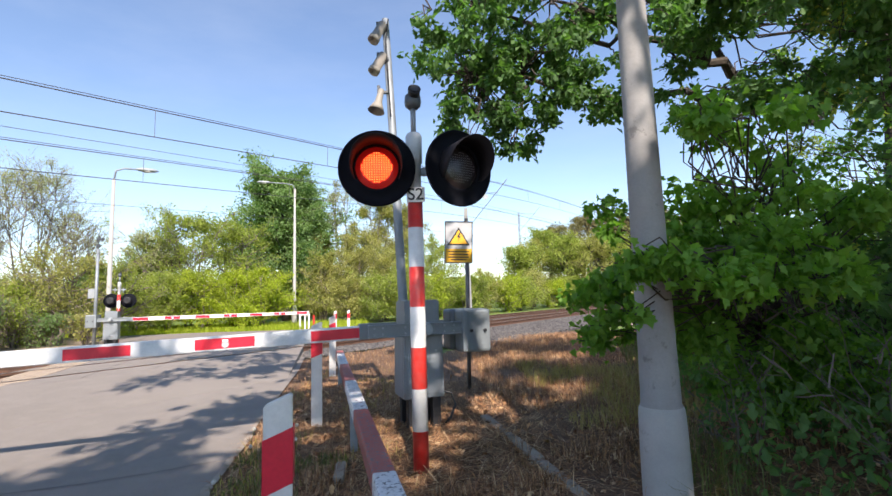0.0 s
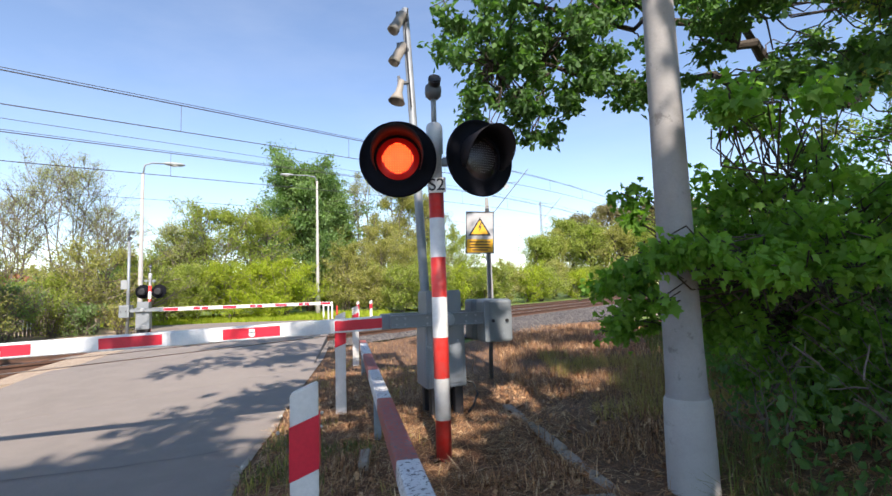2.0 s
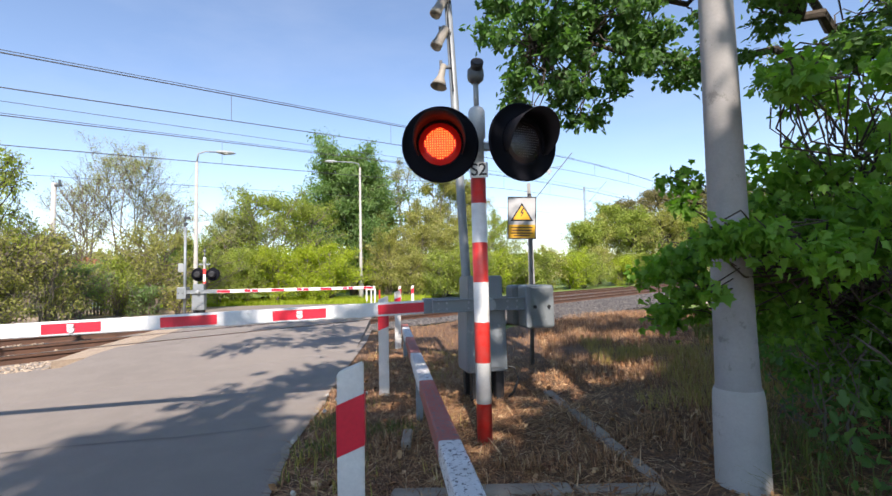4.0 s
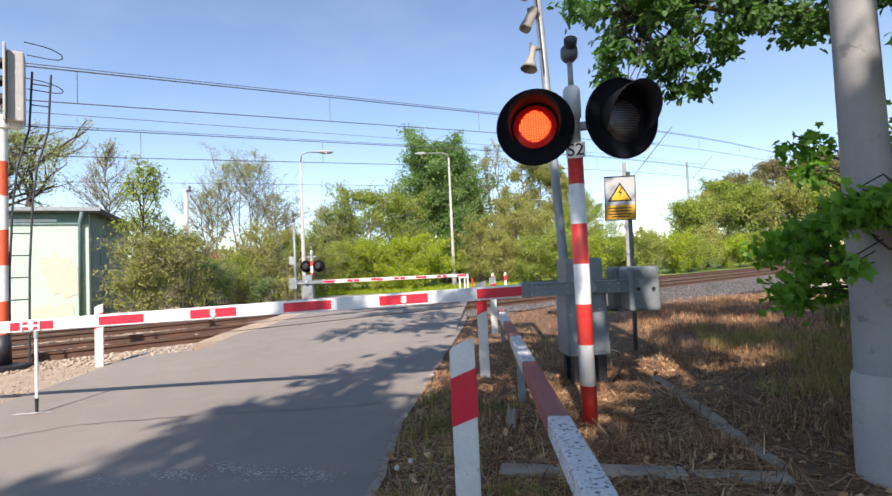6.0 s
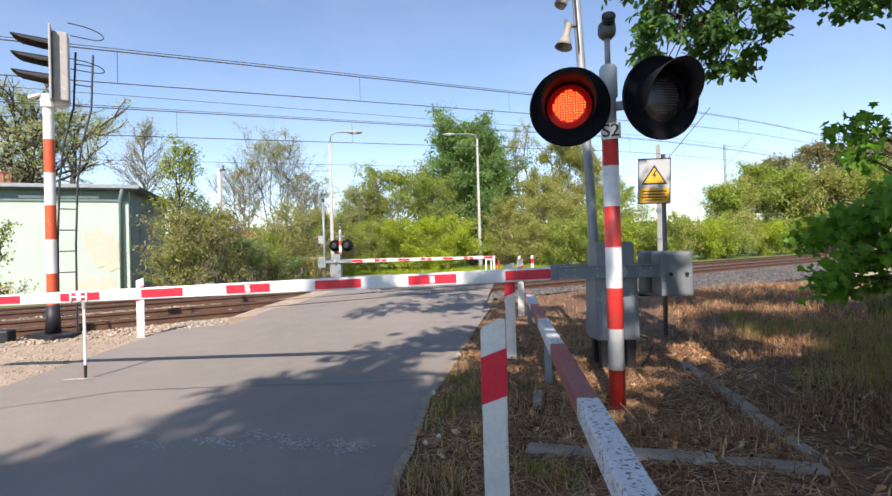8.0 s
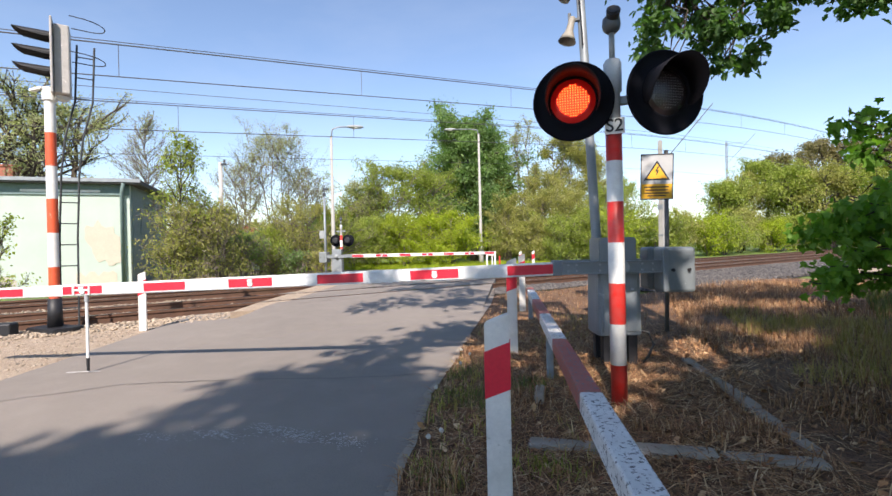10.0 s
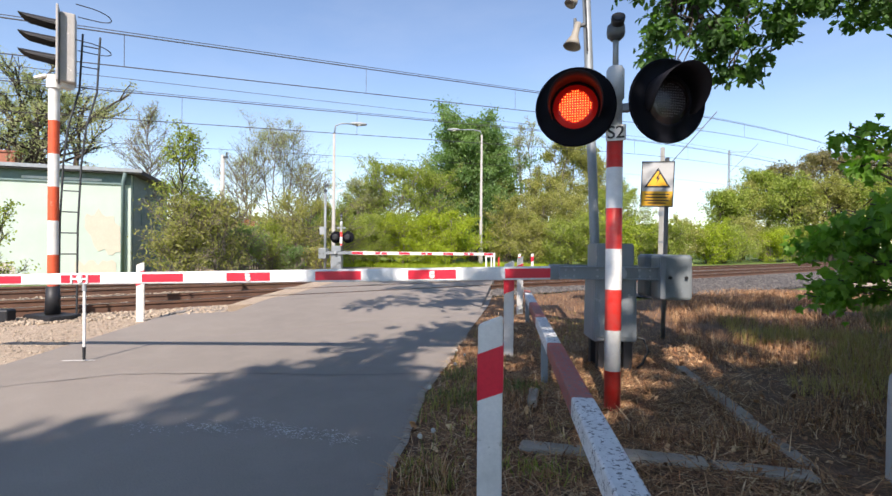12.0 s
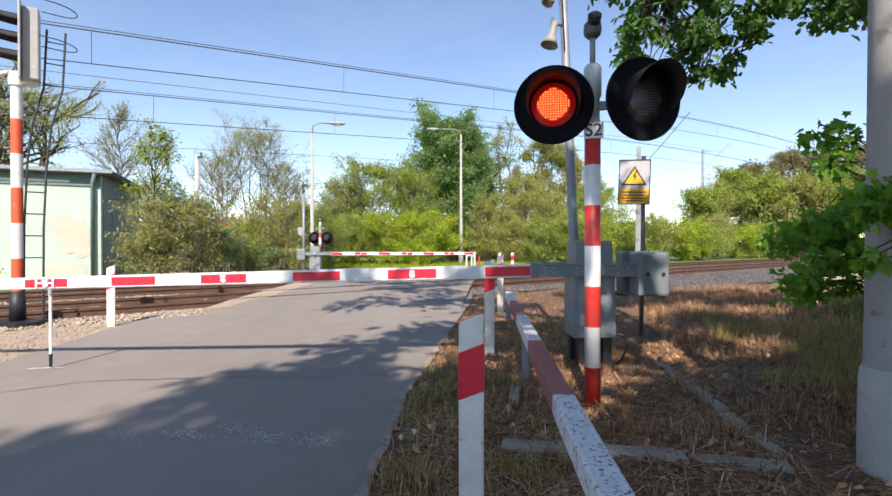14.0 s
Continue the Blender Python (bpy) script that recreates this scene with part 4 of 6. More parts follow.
M_POSTWHITE = worn("post_white_plastic", (0.78, 0.75, 0.70), (0.62, 0.59, 0.54), (0.36, 0.33, 0.28), 0.6, 0, 7, 60, 0.62)
guide_post(pose(-0.625, 1.98, 0, 0, 0, 12), "white guide post with slanted top and red band", 0.885)
guide_post(pose(-1.335, 5.10, 0, 0, 0, 10), "white guide post with slanted top and red band", 1.04)
guide_post(pose(-1.96, 8.35, 0, 0, 0, 10), "white guide post with slanted top and red band", 1.02)
guide_post(pose(-7.21, 5.09, 0, 0, 0, 35), "white guide post with red band beside the track", 0.90)

beam = thing("guard_rail", "low guard rail with worn red and white bands", "guard rail", pose(-0.128, 1.75, 0, 0, 0, 14.8))
bm = bmesh.new()
box(bm, (0, 2.62, 0.465), (0.105, 6.75, 0.10), 0.010)
part("rail_beam", bm, M_BEAM, beam, "flat beam with flaking paint")
for y in (-0.2, 2.6, 5.85):
    bm = bmesh.new()
    box(bm, (0.0, y, 0.18), (0.06, 0.06, 0.48), 0.006)
    part("rail_post", bm, M_GALV, beam)

# sign white with dirt stains, its base greyed to stand in for shade
M_SIGNWHITE = worn("shaded_dirty_sign_white", (0.46, 0.46, 0.46), (0.34, 0.34, 0.34), (0.30, 0.29, 0.28), 0.5, 0, 4, 50, 0.58)
M_SIGNPOST = worn("dark_grey_post", (0.17, 0.165, 0.16), rough=0.6, metal=0.3)
sign = thing("warning_sign", "yellow electric danger sign on a thin post", "sign", pose(0.30, 6.88, 0, 0, 2.0, 4))
bm = bmesh.new()
tube(bm, [(0, 0, -0.1), (-0.02, 0, 1.2), (-0.05, 0, 2.40)], 0.028, 12)
smooth(part("sign_post", bm, M_SIGNPOST, sign))
bm = bmesh.new()
box(bm, (-0.16, -0.035, 2.05), (0.395, 0.006, 0.60), 0.003)
SX, SZ = -0.07, -0.02
plate = part("sign_plate", bm, M_SIGNWHITE, sign, "white plate with a dark rim")
bm = bmesh.new()
for c, s in (((-0.09, -0.040, 2.365), (0.40, 0.012, 0.012)), ((-0.09, -0.040, 1.775), (0.40, 0.012, 0.012)), ((-0.284, -0.040, 2.07), (0.012, 0.012, 0.59)), ((0.104, -0.040, 2.07), (0.012, 0.012, 0.59))):
    box(bm, c, s, 0.003)
bmesh.ops.translate(bm, vec=(SX, 0, SZ), verts=bm.verts[:])
part("rim", bm, M_BLACK, plate)
bm = bmesh.new()
box(bm, (-0.09, -0.0395, 1.88), (0.37, 0.003, 0.19))
bmesh.ops.translate(bm, vec=(SX, 0, SZ), verts=bm.verts[:])
part("yellow_field", bm, M_YELLOW, plate)


def tri(bm, cx, cz, h, y, d):
    prism(bm, [(cx - h * 0.62, cz - h / 2), (cx + h * 0.62, cz - h / 2), (cx, cz + h / 2)], 0, d, Matrix.Translation((0, y, 0)) @ Matrix.Rotation(radians(90), 4, "X"))


bm = bmesh.new()
tri(bm, -0.09, 2.155, 0.26, -0.0385, 0.002)
bmesh.ops.translate(bm, vec=(SX, 0, SZ), verts=bm.verts[:])
part("triangle_border", bm, M_BLACK, plate)
bm = bmesh.new()
tri(bm, -0.09, 2.147, 0.20, -0.0415, 0.002)
bmesh.ops.translate(bm, vec=(SX, 0, SZ), verts=bm.verts[:])
part("yellow_triangle", bm, M_YELLOW, plate)
bm = bmesh.new()
prism(bm, [(-0.075, 2.215), (-0.115, 2.14), (-0.088, 2.14), (-0.108, 2.075), (-0.06, 2.155), (-0.087, 2.155), (-0.06, 2.21)], 0, 0.002, Matrix.Translation((0, -0.0440, 0)) @ Matrix.Rotation(radians(90), 4, "X"))
bmesh.ops.translate(bm, vec=(SX, 0, SZ), verts=bm.verts[:])
part("lightning_bolt", bm, M_BLACK, plate)
for i, (z, w) in enumerate(((1.935, 0.30), (1.895, 0.27), (1.855, 0.30), (1.82, 0.22))):
    bm = bmesh.new()
    box(bm, (-0.09, -0.0415, z), (w, 0.002, 0.016))
    bmesh.ops.translate(bm, vec=(SX, 0, SZ), verts=bm.verts[:])
    part("text_bar", bm, M_BLACK, plate)

# concrete edging of the signal's bed
for name, a, b, w in (("edging_long", (0.385, 5.30), (0.865, 3.10), 0.10), ("edging_front", (-0.68, 2.80), (0.875, 3.01), 0.13)):
    a, b = Vector((*a, 0)), Vector((*b, 0))
    d = (b - a)
    n = 3
    row = thing("concrete_edging", "worn grey concrete edging sunk in litter", "kerb", Matrix(), "concrete edging", "structure")
    for i in range(n):
        p, q = a + d * (i / n), a + d * ((i + 1) / n - 0.008)
        bm = bmesh.new()
        box(bm, (0, 0, 0), (w, (q - p).length, 0.16), 0.022)
        ob = part("edging_stone", bm, M_KERB, row)
        ob.matrix_basis = Matrix.Translation((p + q) / 2 + Vector((0, 0, -0.052 + 0.012 * (i % 2)))) @ Matrix.Rotation(math.atan2(-d.x, d.y), 4, "Z") @ Matrix.Rotation(radians(1.2 * (i - 1)), 4, "Y")
bm = bmesh.new()
box(bm, (0, 0, 0.03), (0.07, 0.26, 0.10), 0.01)
marker = tagged(part("marker_stone", bm, M_KERB), "small grey marker stone in the litter", "stone")
marker.matrix_basis = pose(-0.76, 3.62, 0, 3, -4, 8)

# ---- concrete pole ----
pole = thing("concrete_pole", "tall smooth grey concrete pole beside the bushes", "pole", pose(1.335, 3.11, 0))
smooth(part("shaft", lathe(bmesh.new(), [(0.125, 0.56), (0.118, 0.575), (0.112, 0.9), (0.104, 1.8), (0.094, 3.0), (0.082, 4.5), (0.06, 8.0), (0.0, 8.0)], 32), M_CONCGREY, pole))
smooth(part("pale_foot", lathe(bmesh.new(), [(0.145, -0.2), (0.142, 0.2), (0.139, 0.40), (0.136, 0.50), (0.132, 0.545), (0.124, 0.562)], 32), M_CONC, pole, "paler whitewashed foot with a shallow collar"))

# ---- loudspeaker mast behind the barrier drive ----
M_GREYBEIGE = worn("weathered_beige", (0.32, 0.29, 0.245), (0.23, 0.21, 0.18), (0.16, 0.145, 0.13), 0.6)
mast = thing("loudspeaker_mast", "leaning grey steel mast with horn loudspeakers", "mast", pose(-0.45, 5.27, 0))
bm = bmesh.new()
tube(bm, [(0.02, 0, -0.1), (0.0, 0, 1.3), (-0.08, 0.02, 3.2), (-0.14, 0.03, 4.50)], [0.05, 0.05, 0.045, 0.04], 14)
smooth(part("mast_tube", bm, M_GALV, mast))
bm = bmesh.new()
tube(bm, [(-0.085, -0.05, 3.3), (-0.13, -0.05, 4.2), (-0.10, -0.03, 4.47)], 0.008, 6)
part("cable", bm, M_BLACK, mast)
for z, tilt, horn in ((4.32, 42, False), (3.95, 42, False), (3.56, 62, True)):
    unit = part("loudspeaker" if horn else "camera_unit", lathe(bmesh.new(), [(0.0, -0.06), (0.03, -0.06), (0.035, 0.0), (0.04, 0.09), (0.07, 0.16), (0.095, 0.215), (0.085, 0.21), (0.0, 0.06)] if horn else [(0.0, -0.10), (0.055, -0.10), (0.055, 0.12), (0.065, 0.12), (0.065, 0.17), (0.05, 0.17), (0.0, 0.10)], 20,
                Matrix.Translation((-0.20, -0.05, z)) @ Vector((-0.42, -0.30, -math.tan(radians(tilt)))).to_track_quat("Z", "Y").to_matrix().to_4x4()), M_GREYBEIGE, mast, "weathered beige horn" if horn else "weathered grey unit under a rain shield")
    smooth(unit)
    bm = bmesh.new()
    box(bm, (-0.16, -0.01, z + 0.04), (0.12, 0.04, 0.03), 0.004)
    box(bm, (-0.22, -0.03, z + 0.05), (0.03, 0.05, 0.12), 0.004)
    part("mount", bm, M_DARKGREY, unit)
# ---- rail signal beside the track ----
M_SIGGREY = worn("signal_head_grey", (0.46, 0.44, 0.42), (0.36, 0.345, 0.33), (0.62, 0.6, 0.57), 0.55)
M_LADDER = worn("dark_ladder_steel", (0.05, 0.055, 0.06), rough=0.6, metal=0.4)
M_EAVES = worn("grey_green_paint", (0.17, 0.24, 0.24), (0.12, 0.18, 0.18), None, 0.7)
M_BOXYEL = worn("faded_yellow_paint", (0.45, 0.36, 0.10), (0.16, 0.14, 0.10), None, 0.8)
sig = thing("railway_signal", "tall railway colour light signal on a red and white mast", "railway signal", pose(-8.66, 4.68, 0))
bm = bmesh.new()
rod(bm, (0, 0, 0.08), (0, 0, 0.52), 0.105, 0.09, 20)
smooth(part("black_foot", bm, M_BLACK, sig))
bm = bmesh.new()
prism(bm, [(-0.36, -0.22), (0.36, -0.22), (0.42, 0), (0.36, 0.22), (-0.36, 0.22), (-0.42, 0)], -0.02, 0.07)
bmesh.ops.bevel(bm, geom=bm.edges[:], offset=0.015, segments=2, affect="EDGES")
part("base_plate", bm, M_BLACK, sig)
for z0, z1, mt in ((0.5, 1.02, M_ORANGE), (1.02, 1.56, M_WHITE), (1.56, 2.10, M_ORANGE), (2.10, 2.62, M_WHITE), (2.62, 3.15, M_ORANGE), (3.15, 3.72, M_WHITE)):
    smooth(part("mast_band", lathe(bmesh.new(), [(0.074, z0), (0.074, z1)], 20), mt, sig))
bm = bmesh.new()
rod(bm, (0, 0, 3.66), (0, 0, 3.86), 0.10, seg=18)
box(bm, (-0.14, -0.1, 3.84), (0.3, 0.06, 0.04), 0.006)
box(bm, (0.06, 0.12, 3.80), (0.16, 0.2, 0.22), 0.01)
part("collar", bm, M_WHITE, sig)
head = Matrix.Translation((0.08, 0.12, 4.31)) @ Matrix.Rotation(radians(-34), 4, "Z") @ Matrix.Diagonal((1, 1, 0.87, 1))
bm = bmesh.new()
box(bm, (0, 0.03, 0), (0.34, 0.20, 1.26), 0.02, head)
box(bm, (0, -0.09, 0.02), (0.56, 0.03, 1.36), 0.008, head)
signal_head = part("signal_head", bm, M_SIGGREY, sig, "pale grey signal head seen from the side")
for dz in (0.40, 0.08, -0.24):
    bm = bmesh.new()
    rows = []
    for k in range(13):
        a = radians(-10 + 200 * k / 12)
        ln = 0.10 + 0.38 * math.sin(radians(180 * k / 12)) ** 0.3
        rows.append([bm.verts.new(head @ Vector((r * math.cos(a), -0.105 - q, dz + r * 0.75 * math.sin(a)))) for r, q in ((0.15, 0), (0.155, ln), (0.148, ln), (0.14, 0))])
    for a, b in zip(rows, rows[1:]):
        for q in range(4):
            bm.faces.new((a[q], b[q], b[(q + 1) % 4], a[(q + 1) % 4]))
    bmesh.ops.recalc_face_normals(bm, faces=bm.faces[:])
    part("visor", bm, M_BLACK, signal_head, "black visor")
    bm = bmesh.new()
    lathe(bm, [(0.0, 0.02), (0.12, 0.0)], 18, head @ Matrix.Translation((0, -0.108, dz)) @ Matrix.Rotation(radians(90), 4, "X"))
    part("signal_lens", bm, M_LENS_OFF, signal_head)
# ladder behind the mast, seen flat on: rungs run along the track
for d in (0.10, 0.33):
    bm = bmesh.new()
    tube(bm, [(TU.x * (d + k), TU.y * (d + k), z) for k, z in ((-0.03, 0.0), (-0.02, 1.5), (0.02, 2.5), (0.08, 3.1), (0.22, 3.7), (0.26, 4.62))], 0.015, 8)
    part("ladder_side", bm, M_LADDER, sig)
for i in range(13):
    z = 0.35 + 0.34 * i
    k = float(np.interp(z, (0, 1.5, 2.5, 3.1, 3.7, 4.62), (-0.03, -0.02, 0.02, 0.08, 0.22, 0.26)))
    bm = bmesh.new()
    rod(bm, (TU.x * (0.10 + k), TU.y * (0.10 + k), z), (TU.x * (0.33 + k), TU.y * (0.33 + k), z), 0.010, seg=8)
    part("ladder_rung", bm, M_LADDER, sig)
for z in (4.98, 4.42):
    bm = bmesh.new()
    ring = []
    for k in range(13):
        a = math.pi * (k / 12 - 0.5)
        along, across = 0.28 + 0.46 * max(0.0, math.cos(a)) ** 0.6, 0.26 * math.sin(a)
        ring.append((TU.x * along + TN.x * across, TU.y * along + TN.y * across, z - 0.04 * math.cos(a)))
    tube(bm, ring, 0.008, 6)
    part("safety_hoop", bm, M_LADDER, sig)
box_bm = bmesh.new()
box(box_bm, (0, 0, 0.1), (0.24, 0.2, 0.2), 0.03)
tagged(part("cable_box", box_bm, M_BLACK), "small black cable box on the ballast", "box").matrix_basis = pose(-9.0, 4.2, -0.01, 0, 0, 30)

# ---- lamps and poles on the far side ----
def street_lamp(x, y, h, arm, label, r=0.09, z0=0.0):
    root = thing("street_lamp", label, "street lamp", pose(x, y, z0), "street lamps")
    smooth(part("lamp_post", lathe(bmesh.new(), [(r * 1.5, -0.1), (r * 1.5, h * 0.12), (r, h * 0.14), (r * 0.6, h), (0.0, h)], 16), M_CONCPALE, root, "pale concrete post"))
    ax, ay, az = arm
    bm = bmesh.new()
    tube(bm, [(0, 0, h - 0.05), (ax * 0.05, ay * 0.05, h + az * 0.7), (ax * 0.3, ay * 0.3, h + az * 0.95), (ax, ay, h + az)], 0.035, 8)
    smooth(part("arm", bm, M_GALV, root))
    d = Vector((ax, ay, 0)).normalized()
    bm = bmesh.new()
    bmesh.ops.create_uvsphere(bm, u_segments=16, v_segments=8, radius=1, matrix=Matrix.Translation((ax, ay, h + az)) @ Matrix.Rotation(math.atan2(d.y, d.x), 4, "Z") @ Matrix.Diagonal((0.42, 0.15, 0.09, 1)))
    head_ob = part("lamp_head", bm, M_GREYLIGHT, root)
    smooth(head_ob)
    bm = bmesh.new()
    box(bm, (ax, ay, h + az - 0.07), (0.3, 0.2, 0.04), 0.015)
    part("diffuser", bm, M_WHITE, head_ob)


M_CONCPALE = worn("pale_concrete", (0.40, 0.385, 0.355), (0.33, 0.315, 0.29), None, 0.9, 0, 2)
street_lamp(-9.55, 29.9, 8.55, (-1.75, -0.60, 0.35), "pale concrete street lamp beyond the crossing", 0.10)
street_lamp(-13.45, 19.05, 6.55, (0.95, 0.62, 0.5), "pale concrete street lamp near the far barrier", 0.095)
cam_pole = thing("camera_pole", "thin grey pole with a small camera by the far barrier", "pole", pose(-11.72, 16.02, 0))
bm = bmesh.new()
rod(bm, (0, 0, -0.1), (0, 0, 3.3), 0.055, 0.045, 12)
smooth(part("pole_tube", bm, M_GALV, cam_pole))
bm = bmesh.new()
rod(bm, (0, 0, 3.3), (0, 0, 3.75), 0.022)
box(bm, (0.06, 0, 3.62), (0.2, 0.1, 0.09), 0.01)
box(bm, (0.0, 0, 3.40), (0.1, 0.1, 0.12), 0.01)
part("camera_unit", bm, M_DARKGREY, cam_pole)
bm = bmesh.new()
box(bm, (-0.16, 0, 1.8), (0.22, 0.03, 0.32), 0.01)
part("back_of_plate", bm, M_GREYLIGHT, cam_pole)
utility = thing("utility_pole", "weathered grey wooden utility pole behind the bushes", "pole", pose(-16.40, 15.24, 0))
bm = bmesh.new()
rod(bm, (0, 0, -0.1), (0, 0, 5.0), 0.10, 0.08, 12)
smooth(part("pole_shaft", bm, M_CONC, utility))
bm = bmesh.new()
box(bm, (0.1, 0, 4.9), (0.35, 0.1, 0.08), 0.01)
rod(bm, (0.22, 0, 4.9), (0.22, 0, 5.1), 0.04)
part("cross_arm", bm, M_DARKGREY, utility)

# ---- signal house ----
house = thing("signal_house", "pale green plastered flat-roofed signal house with peeling patches", "building", pose(-19.3, 13.3, 0, 0, 0, -139.0))
# x runs along the front, away from the crossing; y into the house
HL, HD, HH = 13.0, 6.5, 4.02
bm = bmesh.new()
box(bm, (HL / 2, -HD / 2, HH / 2 - 0.1), (HL, HD, HH + 0.2))
part("wall", bm, M_PLASTER, house, "pale green plaster with damp stains")
bm = bmesh.new()
prism(bm, [(-0.45, 0.4), (HL + 0.4, 0.4), (HL + 0.4, -HD - 0.4), (-0.45, -HD - 0.4)], HH, HH + 0.17)
part("roof", bm, M_TAR, house, "flat roof slab with dark felt edge")
bm = bmesh.new()
prism(bm, [(-0.50, 0.45), (HL + 0.45, 0.45), (HL + 0.45, 0.38), (-0.43, 0.38)], HH + 0.06, HH + 0.2)
part("gutter", bm, M_GALV, house)
bm = bmesh.new()
box(bm, (HL / 2, 0.03, HH - 0.22), (HL, 0.06, 0.42))
part("eaves_band", bm, M_EAVES, house, "grey-green eaves band")
bm = bmesh.new()
box(bm, (2.3, 0.075, HH - 0.28), (2.6, 0.02, 0.10))
part("patched_strip", bm, M_WHITE, house, "pale patched strip")
bm = bmesh.new()
tube(bm, [(0.25, 0.12, -0.1), (0.25, 0.12, HH - 0.35), (0.1, 0.4, HH + 0.02)], 0.07, 10)
smooth(part("downpipe", bm, M_EAVES, house, "grey downpipe at the corner"))
rngp = random.Random(3)
for cx, cz, w, h in ((0.95, 1.65, 1.3, 1.9), (7.6, 2.2, 1.2, 0.8), (4.9, 2.9, 0.9, 0.5), (10.4, 1.2, 1.3, 0.9)):
    bm = bmesh.new()
    ring = []
    for k in range(26):
        a = math.tau * k / 26
        q = 0.72 + 0.35 * rngp.random()
        ring.append((cx + math.cos(a) * w * 0.5 * q + 0.25 * math.sin(a), cz + math.sin(a) * h * 0.5 * q))
    prism(bm, ring, 0, 0.012, Matrix.Translation((0, 0.016, 0)) @ Matrix.Rotation(radians(90), 4, "X"))
    part("peeled_patch", bm, M_PLASTER_BARE, house, "bare patch of peeled plaster")
for k, (cx, cz, w) in enumerate(((5.3, 0.25, 3.0), (1.2, 0.3, 1.4), (9.2, 0.22, 2.6))):
    bm = bmesh.new()
    ring = [(cx - w / 2, -0.3), (cx + w / 2, -0.3)] + [(cx + w / 2 - w * q / 9, cz + 0.35 * rngp.random()) for q in range(10)]
    prism(bm, ring, 0, 0.01, Matrix.Translation((0, 0.015, 0)) @ Matrix.Rotation(radians(90), 4, "X"))
    part("peeled_base", bm, M_PLASTER_BARE, house)
bm = bmesh.new()
box(bm, (-0.02, -HD / 2 - 0.1, HH / 2 - 0.1), (0.03, HD - 0.25, HH + 0.2))
part("gable_face", bm, M_EAVES, house, "dark green painted gable wall")
bm = bmesh.new()
box(bm, (5.0, -2.0, HH + 0.5), (0.9, 0.6, 0.8), 0.02)
box(bm, (5.0, -2.0, HH + 0.93), (1.0, 0.7, 0.08), 0.01)
part("chimney", bm, M_BRICKRED, house, "low red brick chimney")
for wy in (-1.9,):
    bm = bmesh.new()
    box(bm, (-0.05, wy, 2.6), (0.06, 1.0, 1.2), 0.01)
    win = part("window_frame", bm, M_EAVES, house)
bm = bmesh.new()
box(bm, (0, 0, 0.14), (1.0, 0.35, 0.24), 0.03)
tagged(part("yellow_box", bm, M_BOXYEL), "low yellow-topped box beside the far rails", "box").matrix_basis = pose(-14.4, 11.3, 0, 0, 0, 56)
# ---- overhead line ----
M_INSUL = worn("grey_insulator", (0.33, 0.33, 0.34), rough=0.4)


def line_point(u, n, base, slope):
    p = on_track(u, n)
    rise = u if u < 18 else 18 + 15 * (1 - math.exp(-(u - 18) / 15))
    return (p.x, p.y, base + slope * rise)


for track, z0, slope, gap in ((-10.97, 4.57, 0.088, 0.61), (-14.47, 4.33, 0.077, 0.68)):
    for name, dz, r in (("messenger_wire", gap, 0.013), ("messenger_wire", gap + 0.05, 0.008), ("contact_wire", 0.0, 0.011)):
        bm = bmesh.new()
        pts = []
        for u in range(-44, 180, 3):
            pts.append(line_point(u, track, z0 + dz, slope))
        tube(bm, pts, r, 5)
        tagged(part(name, bm, M_CABLE), "dark overhead line wire above the track", "wire", group="overhead wires")
    for k, u in enumerate(range(-40, 33, 5)):
        a = line_point(u + 1.3 * (track < -12), track, z0, slope)
        bm = bmesh.new()
        tube(bm, [a, (a[0], a[1], a[2] + gap)], 0.006, 5)
        tagged(part("dropper", bm, M_CABLE), "thin dropper between two overhead wires", "wire", group="droppers")
for n, z, sl in ((-17.5, 4.6, 0.06), (-13.2, 5.35, 0.07)):
    bm = bmesh.new()
    tube(bm, [line_point(u, n, z - 1.22 * 0.3, sl) for u in range(-44, 60, 4)], 0.007, 5)
    tagged(part("feeder_wire", bm, M_CABLE), "thin feeder wire high above the track", "wire", group="overhead wires")


